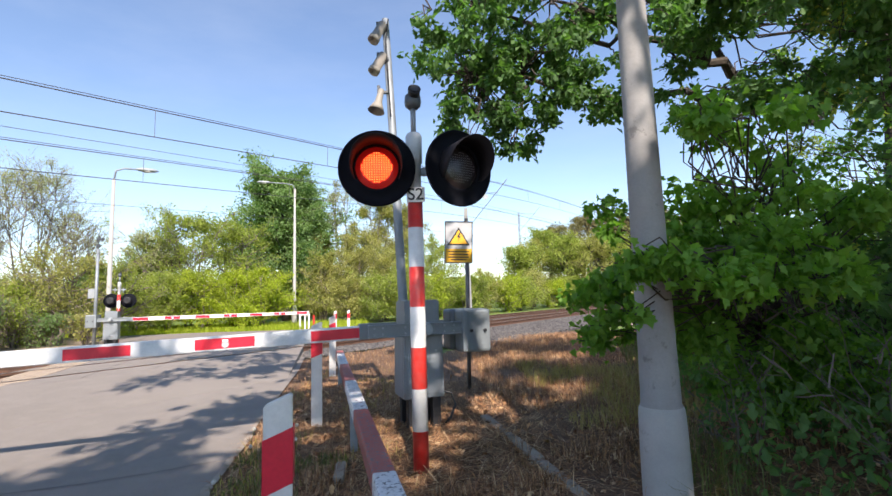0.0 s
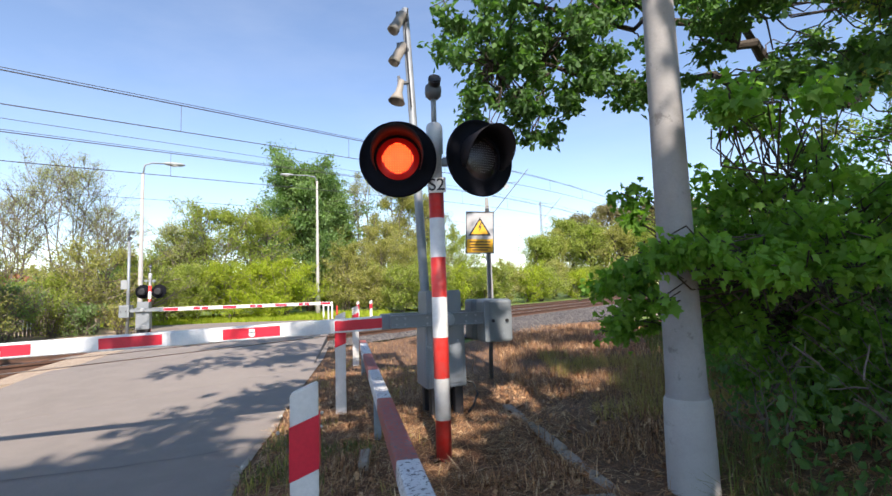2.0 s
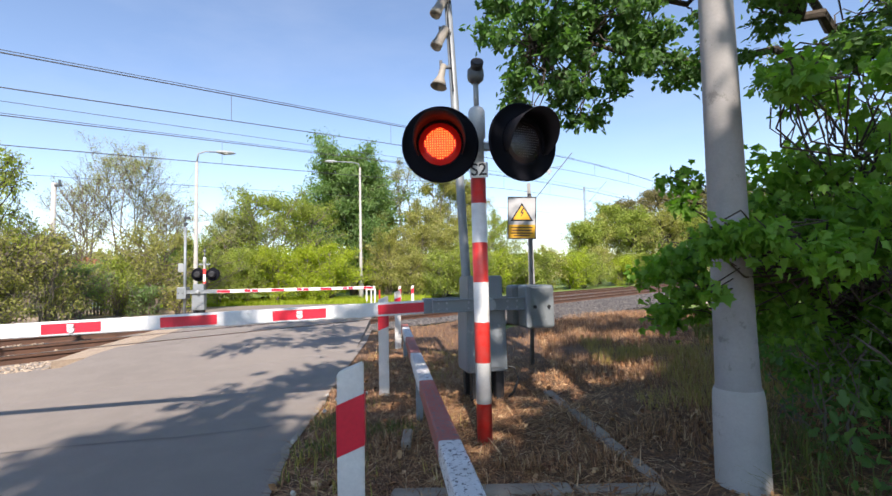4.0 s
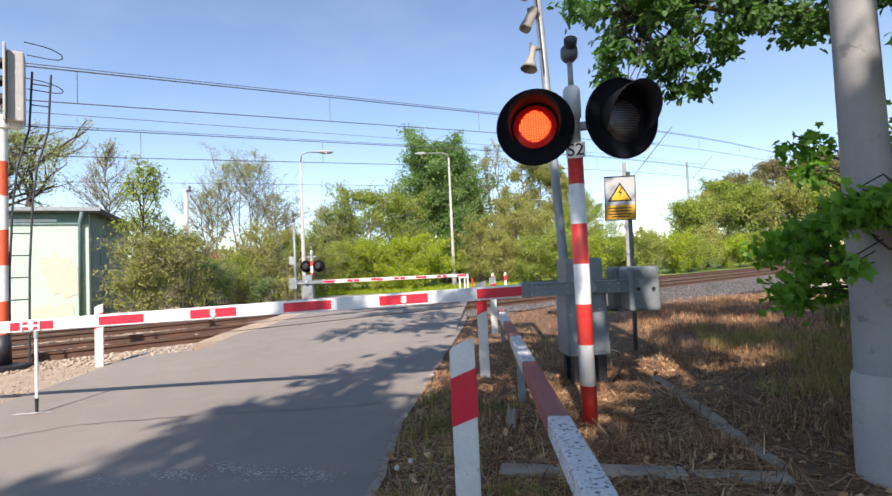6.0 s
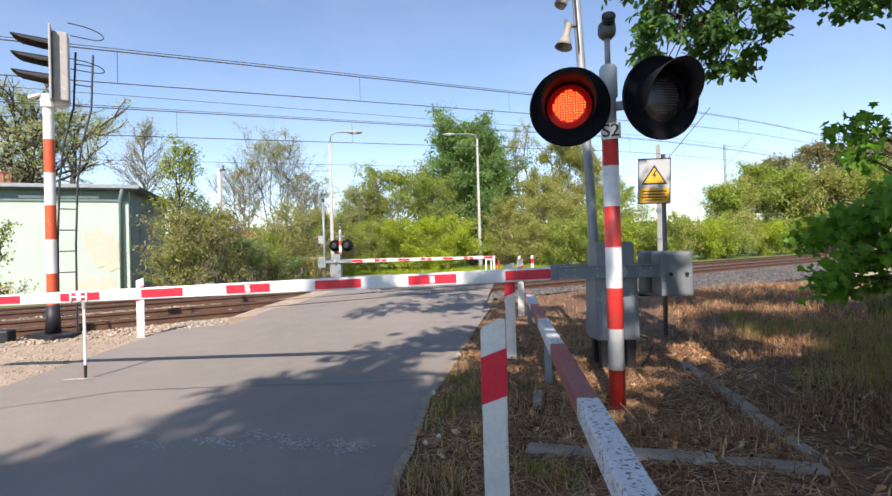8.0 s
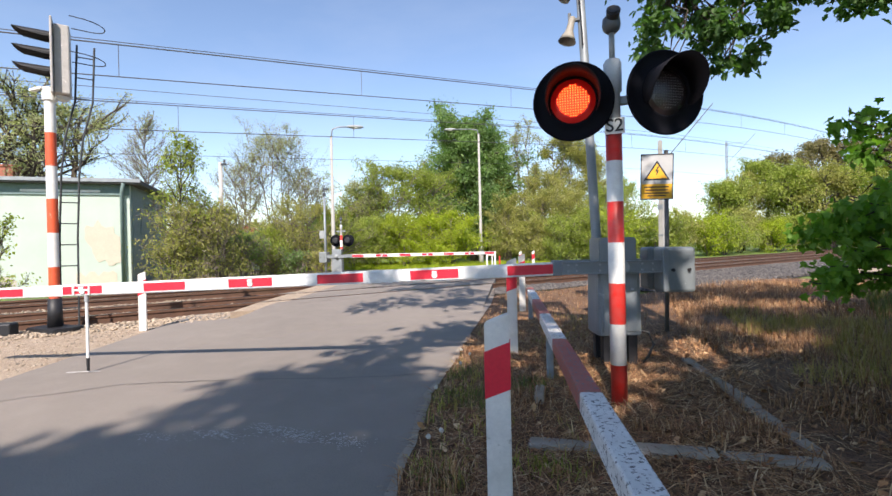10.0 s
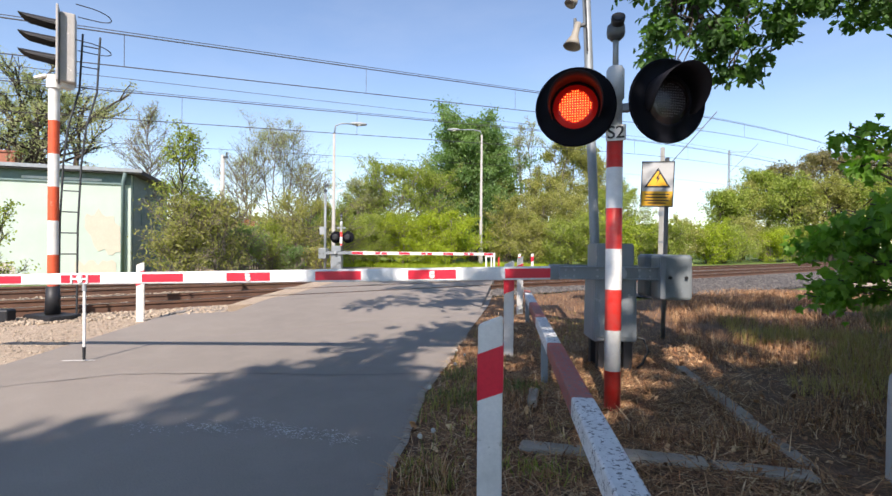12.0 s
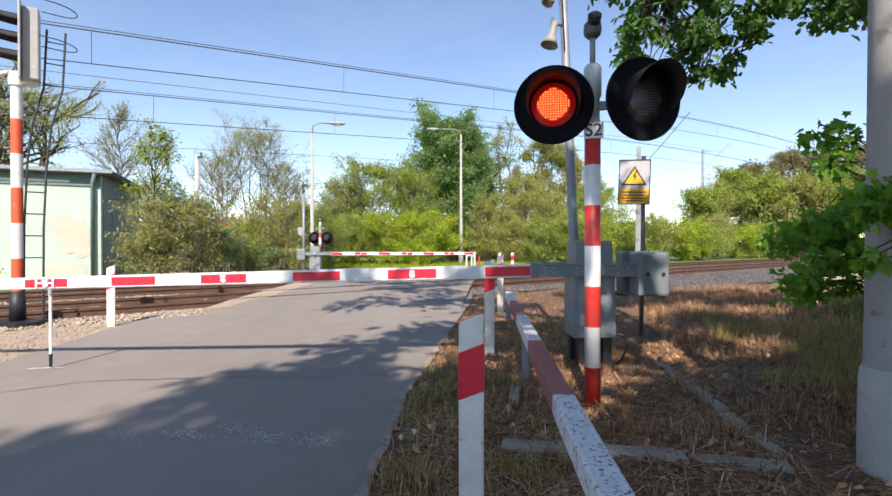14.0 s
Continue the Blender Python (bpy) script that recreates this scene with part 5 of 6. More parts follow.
def line_mast(u, n, side, h, label, arm_z, solid=False):
    p = on_track(u, n)
    root = thing("overhead_line_mast", label, "mast", pose(p.x, p.y, 0, 0, 0, math.degrees(math.atan2(TN.y, TN.x))), "overhead line masts")
    if solid:
        bm = bmesh.new()
        prism(bm, [(-0.17, -0.15), (0.17, -0.15), (0.17, 0.15), (-0.17, 0.15)], -0.1, h)
        for v in bm.verts:
            if v.co.z > 1:
                v.co.x *= 0.62
                v.co.y *= 0.62
        bmesh.ops.bevel(bm, geom=bm.edges[:], offset=0.02, segments=2, affect="EDGES")
        part("post", bm, M_CONCPALE, root, "pale concrete post")
    for x in () if solid else (-0.13, 0.13):
        for y in (-0.10, 0.10):
            bm = bmesh.new()
            rod(bm, (x, y, -0.1), (x * 0.6, y * 0.6, h), 0.03, 0.025, 6)
            part("corner_post", bm, M_GALV, root)
    bm = bmesh.new()
    for k in range(0 if solid else int(h / 0.5)):
        z = 0.3 + 0.5 * k
        s = -1 if k % 2 else 1
        w = 0.13 * (1 - 0.4 * z / h)
        rod(bm, (-w * s, -0.09, z), (w * s, -0.09, z + 0.5), 0.012, seg=5)
        rod(bm, (-w * s, 0.09, z), (w * s, 0.09, z + 0.5), 0.012, seg=5)
    if solid:
        box(bm, (0.0, -0.12, 3.4), (0.34, 0.05, 0.30), 0.01)
        box(bm, (0.0, -0.12, 1.6), (0.30, 0.05, 0.12), 0.01)
    part("clamps" if solid else "lattice", bm, M_GALV, root)
    bm = bmesh.new()
    rod(bm, (0, 0, arm_z - 2.2), (side * 3.3, 0, arm_z + 0.9), 0.028, seg=8)
    rod(bm, (0, 0, arm_z + 0.35), (side * 2.6, 0, arm_z + 0.12), 0.022, seg=8)
    part("cantilever", bm, M_GALV, root)
    bm = bmesh.new()
    for z0, z1 in ((arm_z - 2.0, arm_z - 1.75), (arm_z + 0.35, arm_z + 0.33)):
        for k in range(4):
            x = side * (0.25 + 0.09 * k)
            lathe(bm, [(0.0, -0.02), (0.06, -0.02), (0.03, 0.03)], 10, Matrix.Translation((x, 0, z0 + (z1 - z0) * k / 3)))
    part("insulators", bm, M_INSUL, root)
    return root


line_mast(28.3, -17.2, 1, 7.6, "pale concrete mast with slanting cantilever beside the track", 8.2, True)
line_mast(63.3, -29.5, 1, 13.6, "distant grey lattice mast carrying the overhead line", 13.0)
marker_plate = bmesh.new()
box(marker_plate, (0, 0, 0), (0.34, 0.02, 0.34), 0.004, Matrix.Rotation(radians(45), 4, "Y"))
tagged(part("diamond_plate", marker_plate, M_GREYLIGHT), "small grey diamond plate hung on the overhead line", "sign").matrix_basis = pose(2.75, 31.9, 8.1)

# ---- woods and trees ----
RG = np.random.default_rng(21)


def crown(*parts):
    out = []
    for c, rad, n, r in parts:
        out += crown_clumps(RG, c, rad, n, r)
    return out


# oak whose branches hang over the signal
tree("oak_tree", "leafy green oak with branches hanging over the signal", 8.2, 8.6, 6.8, 0.22,
     crown(((0.55, 6.7, 5.05), (0.95, 0.8, 0.80), 34, 0.24), ((0.62, 6.7, 3.85), (0.55, 0.6, 0.72), 27, 0.17), ((1.5, 6.6, 4.5), (0.7, 0.8, 0.85), 29, 0.22),
           ((2.0, 6.5, 5.7), (1.3, 1.2, 0.7), 29, 0.28), ((2.9, 6.8, 4.7), (1.0, 1.3, 0.9), 17, 0.28), ((4.5, 6.8, 5.0), (1.5, 1.5, 1.8), 23, 0.33), ((3.9, 5.6, 4.6), (1.2, 0.9, 1.0), 17, 0.30), ((5.7, 5.2, 4.4), (1.2, 1.0, 1.5), 19, 0.33), ((1.15, 6.7, 3.75), (0.5, 0.5, 0.55), 20, 0.17), ((2.05, 6.5, 4.25), (0.4, 0.4, 0.4), 11, 0.16)) + crown_clumps(np.random.default_rng(11), (4.9, 6.0, 4.7), (1.9, 1.3, 1.4), 30, 0.31),
     "oak", 0.098, 1750, M_OAK, M_BARK, 1, 2, boughs=((-0.1, 6.9, 5.9), (0.5, 6.9, 4.6), (1.7, 6.7, 5.6), (2.9, 6.8, 5.9), (4.0, 6.5, 5.9)))
# tall trees behind the camera, whose shade lies on road and verge
tree("shade_tree", "broad oak spreading its shade over the verge", 3.6, -4.2, 8.0, 0.30,
     crown(((2.4, -1.9, 7.6), (2.2, 3.0, 1.2), 22, 0.65), ((5.6, -0.5, 7.0), (2.6, 3.4, 1.5), 62, 0.8), ((4.6, -3.6, 7.2), (2.7, 2.3, 1.2), 52, 0.8), ((2.8, -4.8, 7.4), (1.2, 1.4, 0.6), 24, 0.6), ((-0.2, -3.4, 8.0), (0.9, 2.2, 0.6), 18, 0.6), ((0.35, -5.3, 8.0), (0.7, 0.9, 0.5), 9, 0.5), ((-2.4, 0.4, 8.6), (1.3, 1.7, 0.45), 12, 0.55), ((-3.7, 3.4, 8.8), (1.7, 2.2, 0.4), 15, 0.55), ((-0.6, 0.2, 8.4), (1.0, 1.6, 0.5), 8, 0.5)) + crown_clumps(np.random.default_rng(9), (1.5, -0.4, 7.5), (0.55, 1.7, 0.4), 15, 0.45),
     "plain", 0.24, 190, M_OAK, M_BARK, 2, 2, boughs=((2.0, -1.0, 7.4), (-0.8, 0.2, 8.3), (-2.6, 1.2, 8.5), (-3.8, 3.6, 8.7), (5.5, 0.0, 7.0)))
tree("roadside_tree", "tall dense tree shading the near end of the road", 2.6, -11.0, 11.0, 0.32,
     crown(((0.8, -10.95, 10.6), (1.7, 2.2, 1.4), 60, 0.9), ((2.2, -8.0, 10.2), (1.2, 1.0, 0.9), 6, 0.6), ((-0.2, -7.9, 10.4), (0.7, 0.6, 0.5), 9, 0.5)),
     "plain", 0.30, 260, M_OAK, M_BARK, 5, 2)
# maple whose low branches reach round the concrete pole
tree("maple_tree", "young maple with large leaves round the concrete pole", 3.0, 4.5, 2.6, 0.03,
     crown(((1.33, 4.05, 1.12), (0.26, 0.3, 0.26), 12, 0.17), ((1.75, 3.8, 1.32), (0.5, 0.45, 0.32), 18, 0.22), ((1.45, 4.2, 1.92), (0.12, 0.2, 0.22), 5, 0.14),
           ((2.5, 3.6, 1.75), (0.7, 0.55, 0.5), 20, 0.25), ((1.60, 2.72, 1.36), (0.2, 0.1, 0.14), 6, 0.14), ((1.14, 2.82, 1.39), (0.10, 0.06, 0.07), 6, 0.12), ((1.30, 2.75, 1.41), (0.12, 0.06, 0.06), 6, 0.12), ((1.17, 2.81, 1.14), (0.05, 0.04, 0.05), 2, 0.09), ((1.43, 2.68, 2.22), (0.10, 0.06, 0.04), 4, 0.11), ((1.95, 2.95, 2.3), (0.4, 0.25, 0.2), 8, 0.19), ((2.2, 2.9, 1.45), (0.4, 0.25, 0.2), 8, 0.2), ((2.3, 3.9, 0.85), (0.7, 0.5, 0.3), 18, 0.22), ((3.0, 4.2, 0.6), (0.8, 0.5, 0.4), 16, 0.25)),
     "maple", 0.062, 2000, M_MAPLE, M_BARK, 3, 2, droop=0.7)
# dense young wood beside the verge
for i, (x, y, h, r) in enumerate(((3.9, 5.4, 3.0, 0.9), (5.2, 4.4, 3.8, 1.2), (5.4, 7.4, 3.2, 1.2), (6.6, 6.4, 4.6, 1.5), (3.5, 3.1, 2.4, 0.6), (5.0, 2.6, 3.8, 1.1), (8.4, 9.6, 5.0, 1.7), (7.4, 3.6, 5.2, 1.6), (6.2, 9.8, 7.6, 2.0), (8.6, 6.8, 8.0, 2.2), (5.6, 5.6, 6.4, 1.4), (9.2, 10.6, 5.0, 2.0), (7.2, 8.4, 3.4, 1.5), (10.2, 8.2, 5.0, 2.0), (9.4, 5.0, 4.5, 1.9), (6.9, 11.6, 4.0, 1.6), (11.5, 12.0, 6.0, 2.2))):
    tree("young_tree", "young deciduous tree in dense undergrowth" if i % 2 else "slender leafy tree at the wood's edge", x, y, h * 0.8, 0.028,
         crown(((x, y, h * 0.55), (r, r, h * 0.42), 20, 0.36)), "maple" if i % 2 else "oak", 0.075, 460 if h > 6 else 640, M_MIDGREEN if h > 6 else (M_OAK if i % 3 else M_MAPLE), M_BARK, 30 + i, 3)

# low bushes that close the wood near the ground, with bare pale twigs among them
for i, (x, y, h, r) in enumerate(((6.2, 8.2, 2.0, 1.3), (8.0, 9.4, 2.2, 1.5), (9.6, 8.6, 2.4, 1.6), (7.0, 6.4, 2.0, 1.3), (8.2, 7.2, 2.2, 1.4), (10.6, 10.6, 2.6, 1.8), (5.4, 6.6, 1.7, 1.0), (8.6, 4.6, 2.2, 1.4), (4.4, 4.6, 1.3, 0.8), (6.0, 10.8, 2.0, 1.3), (7.6, 12.2, 2.4, 1.5))):
    branching_tree("undergrowth_bush", "dark leafy bush in the undergrowth", x, y, h, r, 5200, 0.075, M_OAK, M_BARK, 240 + i, low=0.02, thick=0.03, stems=4, limbs=34, subs=5, tuft=0.10, category="bush", leaf="oak", top=0.45)
for i, (x, y, h, r) in enumerate(((2.7, 3.0, 1.0, 0.9), (3.4, 3.6, 1.2, 1.0), (2.5, 2.2, 0.8, 0.7), (2.2, 3.7, 0.8, 0.6))):
    branching_tree("bare_bush", "nearly bare bush with pale dry twigs", x, y, h, r, 160, 0.05, M_OAK, M_BARKPALE, 260 + i, low=0.05, thick=0.012, stems=4, limbs=12, subs=3, twigs=2, up=0.5, tuft=0.06, category="bush")

# far side: tall dark tree, yellow-green trees, bright shrubs
branching_tree("lime_tree", "tall dense green tree beyond the road", -12.68, 37.9, 11.8, 3.6, 110000, 0.19, M_DARKGREEN, M_BARK, 4, low=0.12, thick=0.26, stems=3, limbs=110, subs=7, tuft=0.26, top=0.75, up=0.4, splay=0.3)
for i, (x, y, h, r, n, mt) in enumerate(((-15.6, 29.0, 7.6, 2.7, 17000, M_MIDGREEN), (-17.2, 28.0, 6.0, 1.8, 7500, M_SPARSE), (-13.9, 31.0, 7.4, 2.4, 15000, M_MIDGREEN), (-18.6, 30.2, 5.4, 1.9, 10000, M_MIDGREEN))):
    branching_tree("field_tree", "airy pale tree with new leaves on the far bank" if mt is M_SPARSE else "yellow-green spring tree on the far bank", x, y, h, r, n, 0.115, mt, M_BARKPALE, 40 + i, low=0.14, thick=0.11, stems=2, limbs=44, tuft=0.16)
for i, (x, y, h, r, mt) in enumerate(((-10.6, 27.2, 3.1, 1.7, M_HEDGE), (-11.9, 26.6, 3.2, 1.6, M_HEDGE), (-13.4, 26.4, 3.0, 1.7, M_HEDGE), (-15.0, 25.8, 3.1, 1.6, M_MIDGREEN), (-16.6, 25.4, 2.9, 1.5, M_MIDGREEN), (-18.4, 25.2, 2.6, 1.4, M_MIDGREEN), (-20.4, 25.6, 2.6, 1.4, M_OLIVE), (-22.5, 26.5, 2.6, 1.4, M_OLIVE))):
    branching_tree("bright_shrub", "bright yellow-green shrub on the grassy bank" if mt is M_HEDGE else "green shrub on the grassy bank", x, y, h, r, 15000, 0.095, mt, M_BARKPALE, 50 + i, low=0.05, thick=0.05, stems=4, limbs=40, subs=5, tuft=0.13, category="shrub", top=0.45)
for i, (x, y, h, r, n, mt) in enumerate(((-8.95, 40.0, 12.4, 2.0, 5000, M_SPARSE), (-5.6, 39.6, 11.2, 2.1, 26000, M_OLIVE), (-3.6, 41.0, 10.6, 1.9, 22000, M_OLIVE), (-7.0, 37.5, 7.4, 1.8, 9000, M_OLIVE), (-10.2, 38.5, 8.0, 1.5, 9000, M_OLIVE))):
    branching_tree("willow_tree", "thin bare-looking tree with upright stems" if mt is M_SPARSE else "thin olive-green tree with upright stems", x, y, h, r, n, 0.12, mt, M_BARKPALE, 60 + i, low=0.18, thick=0.10, stems=3, limbs=46, up=1.1, tuft=0.2)
for i, (x, y, h, r, mt) in enumerate(((-6.3, 33.4, 5.0, 2.0, M_OLIVE), (-8.5, 33.0, 4.7, 1.6, M_OLIVE), (-4.2, 32.8, 5.0, 1.7, M_OLIVE), (-4.3, 30.8, 2.6, 1.7, M_MIDGREEN), (-2.4, 31.4, 2.9, 1.7, M_MIDGREEN), (-2.0, 36.0, 5.4, 1.9, M_MIDGREEN), (-1.1, 41.5, 7.0, 2.3, M_MIDGREEN), (-6.6, 31.4, 2.6, 1.4, M_OLIVE))):
    branching_tree("bank_bush", "tangled olive bush with pale stems beyond the road" if mt is M_OLIVE else "green bush beyond the road", x, y, h, r, 13000, 0.105, mt, M_BARKPALE, 200 + i, low=0.05, thick=0.055, stems=4, limbs=44, up=0.8, tuft=0.15, category="bush", top=0.4)
# sparse tall trees beyond the far barrier
for i, (x, y, h, r, n) in enumerate(((-19.8, 22.5, 8.4, 2.7, 15000), (-21.3, 21.4, 7.4, 1.6, 6000), (-18.4, 23.6, 6.8, 1.6, 6000), (-21.2, 15.4, 7.8, 1.5, 4000))):
    branching_tree("sparse_tree", "bare-looking tree with thin new leaves", x, y, h, r, n, 0.065, M_SPARSE, M_BARKPALE, 70 + i, low=0.26, thick=0.06, stems=4 if i < 3 else 1, limbs=60, subs=6, twigs=5, up=0.9, tuft=0.16)
for i, (x, y, h, r, mt) in enumerate(((-15.3, 18.9, 3.6, 1.7, M_OLIVE), (-16.8, 18.2, 2.3, 1.2, M_MIDGREEN), (-17.8, 20.0, 2.4, 1.3, M_OLIVE), (-14.4, 20.8, 3.5, 1.3, M_MIDGREEN), (-16.2, 22.0, 3.4, 1.3, M_DARKGREEN))):
    branching_tree("bushy_tree", "low bushy tree behind the far barrier", x, y, h, r, 8500, 0.08, mt, M_BARKPALE, 80 + i, low=0.16, thick=0.08, stems=2, limbs=36, tuft=0.13)
# thicket at the signal house
for i, (x, y, h, r, n, mt) in enumerate(((-14.0, 11.6, 3.0, 1.2, 3600, M_OLIVE), (-14.9, 12.3, 4.0, 1.2, 3000, M_MIDGREEN), (-13.7, 12.6, 3.0, 1.0, 3000, M_OLIVE), (-14.6, 13.8, 3.2, 1.1, 3600, M_OLIVE), (-16.2, 13.6, 3.6, 1.1, 2800, M_MIDGREEN), (-15.3, 15.2, 2.0, 0.9, 3400, M_DARKGREEN), (-16.6, 16.2, 1.8, 0.9, 3500, M_MIDGREEN), (-13.9, 11.0, 1.5, 0.9, 4500, M_OLIVE), (-15.3, 17.0, 1.5, 0.9, 4000, M_MIDGREEN), (-14.2, 17.2, 1.0, 0.6, 2600, M_DARKGREEN), (-13.2, 17.6, 1.1, 0.6, 2600, M_OLIVE))):
    branching_tree("thicket_bush", "dense tangled brownish bush beside the signal house", x, y, h, r, n, 0.075, mt, M_BARKPALE, 90 + i, low=0.03, thick=0.035, stems=5, limbs=44, subs=6, up=0.9, tuft=0.09, category="bush", top=0.4)
branching_tree("ash_sapling", "tall loose sapling with bright spring leaves by the house corner", -14.3, 11.6, 5.3, 1.2, 2600, 0.085, M_MIDGREEN, M_BARK, 97, low=0.3, thick=0.05, limbs=22, up=1.0, tuft=0.11)
branching_tree("leaning_sapling", "leaning sapling in front of the pale green wall", -15.2, 6.9, 2.4, 0.6, 700, 0.085, M_MIDGREEN, M_BARK, 98, low=0.1, thick=0.035, stems=2, limbs=16, up=0.9, tuft=0.10)
for i, (x, y, h, r, n) in enumerate(((-26.6, 14.6, 10.6, 3.2, 6500), (-28.5, 11.0, 10.0, 3.0, 6000), (-24.6, 12.2, 8.2, 1.8, 2600), (-31.5, 8.5, 9.8, 2.6, 5000))):
    branching_tree("gnarled_tree", "old gnarled tree with dark limbs behind the signal house", x, y, h, r, int(n * 1.7), 0.105, M_SPARSE if i % 2 == 0 else M_MIDGREEN, M_BARK, 100 + i, low=0.38, thick=0.24, stems=2, limbs=30, subs=6, twigs=5, up=0.5, tuft=0.16)
# hedge along the far side of the track and the wooded rise
for i in range(17):
    u, n = 27 + i * 3.0, -19.6 - RG.uniform(0, 2.0)
    p = on_track(u, n)
    h = RG.uniform(2.4, 3.9)
    mt = (M_HEDGE, M_MIDGREEN, M_MIDGREEN, M_OLIVE)[i % 4]
    branching_tree("trackside_shrub", "green shrub in the hedge along the track", p.x, p.y, h, 1.9, 8500, 0.14, mt, M_BARKPALE, 120 + i, low=0.04, thick=0.05, stems=4, limbs=36, subs=5, tuft=0.2, category="shrub", top=0.4)
for i, (x, y, h, r, pine) in enumerate(((8.6, 59.5, 8.0, 2.6, 0), (11.0, 62.0, 9.0, 2.8, 0), (13.2, 64.0, 10.2, 3.0, 0), (15.2, 59.0, 8.6, 2.8, 0), (17.8, 58.0, 8.8, 2.8, 0), (21.0, 60.0, 8.6, 3.0, 0), (24.6, 60.0, 9.0, 3.0, 0), (28.5, 58.0, 9.0, 3.0, 0), (17.6, 76.0, 13.4, 3.4, 1), (20.6, 79.0, 14.8, 3.6, 1), (23.8, 81.0, 15.8, 3.8, 1), (27.2, 80.5, 16.4, 3.8, 1), (31.0, 79.0, 15.6, 3.8, 1), (35.0, 78.0, 16.0, 4.0, 1), (39.5, 77.0, 16.0, 4.0, 1), (44.0, 74.0, 15.5, 4.0, 1))):
    branching_tree("pine_tree" if pine else "wood_tree", "brownish green pine on the wooded rise" if pine else "green tree at the foot of the wooded rise", x, y, h, r, 8500 if pine else 11000, 0.26 if pine else 0.21, M_PINE if pine else (M_MIDGREEN, M_OLIVE, M_MIDGREEN)[i % 3], M_BARK, 150 + i, low=0.35 if pine else 0.1, thick=0.2, stems=1 if pine else 2, limbs=40, subs=6, up=0.35 if pine else 0.6, tuft=0.32)
# far wood that closes the view all round
bm_far = []
for i in range(70):
    a = radians(92 + i * 4.6)
    rr = RG.uniform(50, 62)
    bm_far += crown_clumps(RG, (rr * math.cos(a), rr * math.sin(a), 2.0), (4.6, 4.6, 2.0), 16, 1.5)
me = leaf_mesh("distant_wood", clump_points(RG, bm_far, 28), 0.72, "plain", RG)
me.materials.append(M_OLIVE)
tagged(new("distant_wood", me), "distant green wood closing the horizon", "woods", kind="stuff")
# ---- grass and litter on the verge ----
RV = np.random.default_rng(77)


def verge_points(n, x0, x1, y0, y1, edge=0.05, patch=None):
    x, y = RV.uniform(x0, x1, n), RV.uniform(y0, y1, n)
    ok = (x > road_edge(y) + edge) & (x * TN.x + y * TN.y > np.where((x > -0.5) & (y > 8), -6.5, -8.6))
    if patch:
        k = np.array([noise.noise(Vector((a * patch[0], b * patch[0], patch[1]))) for a, b in zip(x, y)])
        ok &= k > patch[2]
    x, y = x[ok], y[ok]
    z = np.array([verge_height(a, b) for a, b in zip(x, y)])
    return np.stack([x, y, z], 1)


lit = verge_points(66000, -2.2, 3.0, 1.2, 7.5) + np.array((0, 0, 0.006))
lit = lit[(lit[:, 0] + 0.22 * (lit[:, 1] - 3.0) < 0.92) | (RV.uniform(0, 1, len(lit)) < 0.3)]
tagged(blades("straw_litter", lit, RV, 0.15, 0.006, M_STRAW, flat=True, curl=0.3), "matted dry straw and dead leaves on the verge", "litter", kind="stuff")
tagged(blades("dry_grass", verge_points(60000, 0.5, 6.5, 3.8, 15.5, patch=(0.7, 3.0, -0.25)), RV, 0.16, 0.0045, M_STRAW, 1.05, curl=1.3), "dry brown grass standing on the verge", "grass", kind="stuff")
tagged(blades("edge_grass", verge_points(6000, -2.2, -0.2, 1.2, 9.0, patch=(1.6, 9.0, 0.12)), RV, 0.09, 0.005, M_DRYWEED, 0.7), "tufts of green and yellow grass along the road's edge", "grass", kind="stuff")
tagged(blades("edge_straw", verge_points(15000, -4.4, 0.8, 1.2, 14.0), RV, 0.10, 0.005, M_STRAW, 1.25), "short dry grass along the road's edge", "grass", kind="stuff")
ug = verge_points(36000, 1.2, 9.0, 2.2, 12.0, patch=(0.6, 5.0, -0.2))
ug = ug[ug[:, 0] > 0.30 * ug[:, 1] + 0.55]
tagged(blades("undergrowth", ug, RV, 0.30, 0.006, M_WEED, 0.7, curl=1.0), "green undergrowth at the edge of the wood", "undergrowth", kind="stuff")
gt = verge_points(9000, 1.2, 3.6, 4.6, 9.0, patch=(1.1, 2.0, -0.05))
tagged(blades("grass_tufts", gt, RV, 0.19, 0.005, M_DRYWEED, 0.7, curl=1.0), "green grass tufts among the dry grass", "grass", kind="stuff")
lw = verge_points(14000, 1.4, 8.0, 2.4, 11.0)
lw = lw[lw[:, 0] > 0.34 * lw[:, 1] + 0.75]
lw[:, 2] += RV.uniform(0.05, 0.65, len(lw))
me = leaf_mesh("low_plants", lw, 0.075, "oak", RV)
me.materials.append(M_OAK)
tagged(new("low_plants", me), "low leafy plants under the young trees", "undergrowth", kind="stuff")
me = leaf_mesh("fallen_leaves", verge_points(2600, -1.9, 3.2, 1.3, 7.0) + np.array((0, 0, 0.012)), 0.055, "oak", RV, droop=0.0)
me.materials.append(M_STRAW)
tagged(new("fallen_leaves", me), "dry fallen leaves scattered on the verge", "litter", kind="stuff")
mp = RV.uniform((-21, 22.5), (-5, 31), (26000, 2))
mp = mp[mp[:, 1] > 23.7 + 0.0 * mp[:, 0]]
tagged(blades("meadow_grass", np.concatenate([mp, np.full((len(mp), 1), -0.06)], 1), RV, 0.28, 0.02, M_HEDGE, 0.5), "bright green grass on the far bank", "grass", kind="stuff")
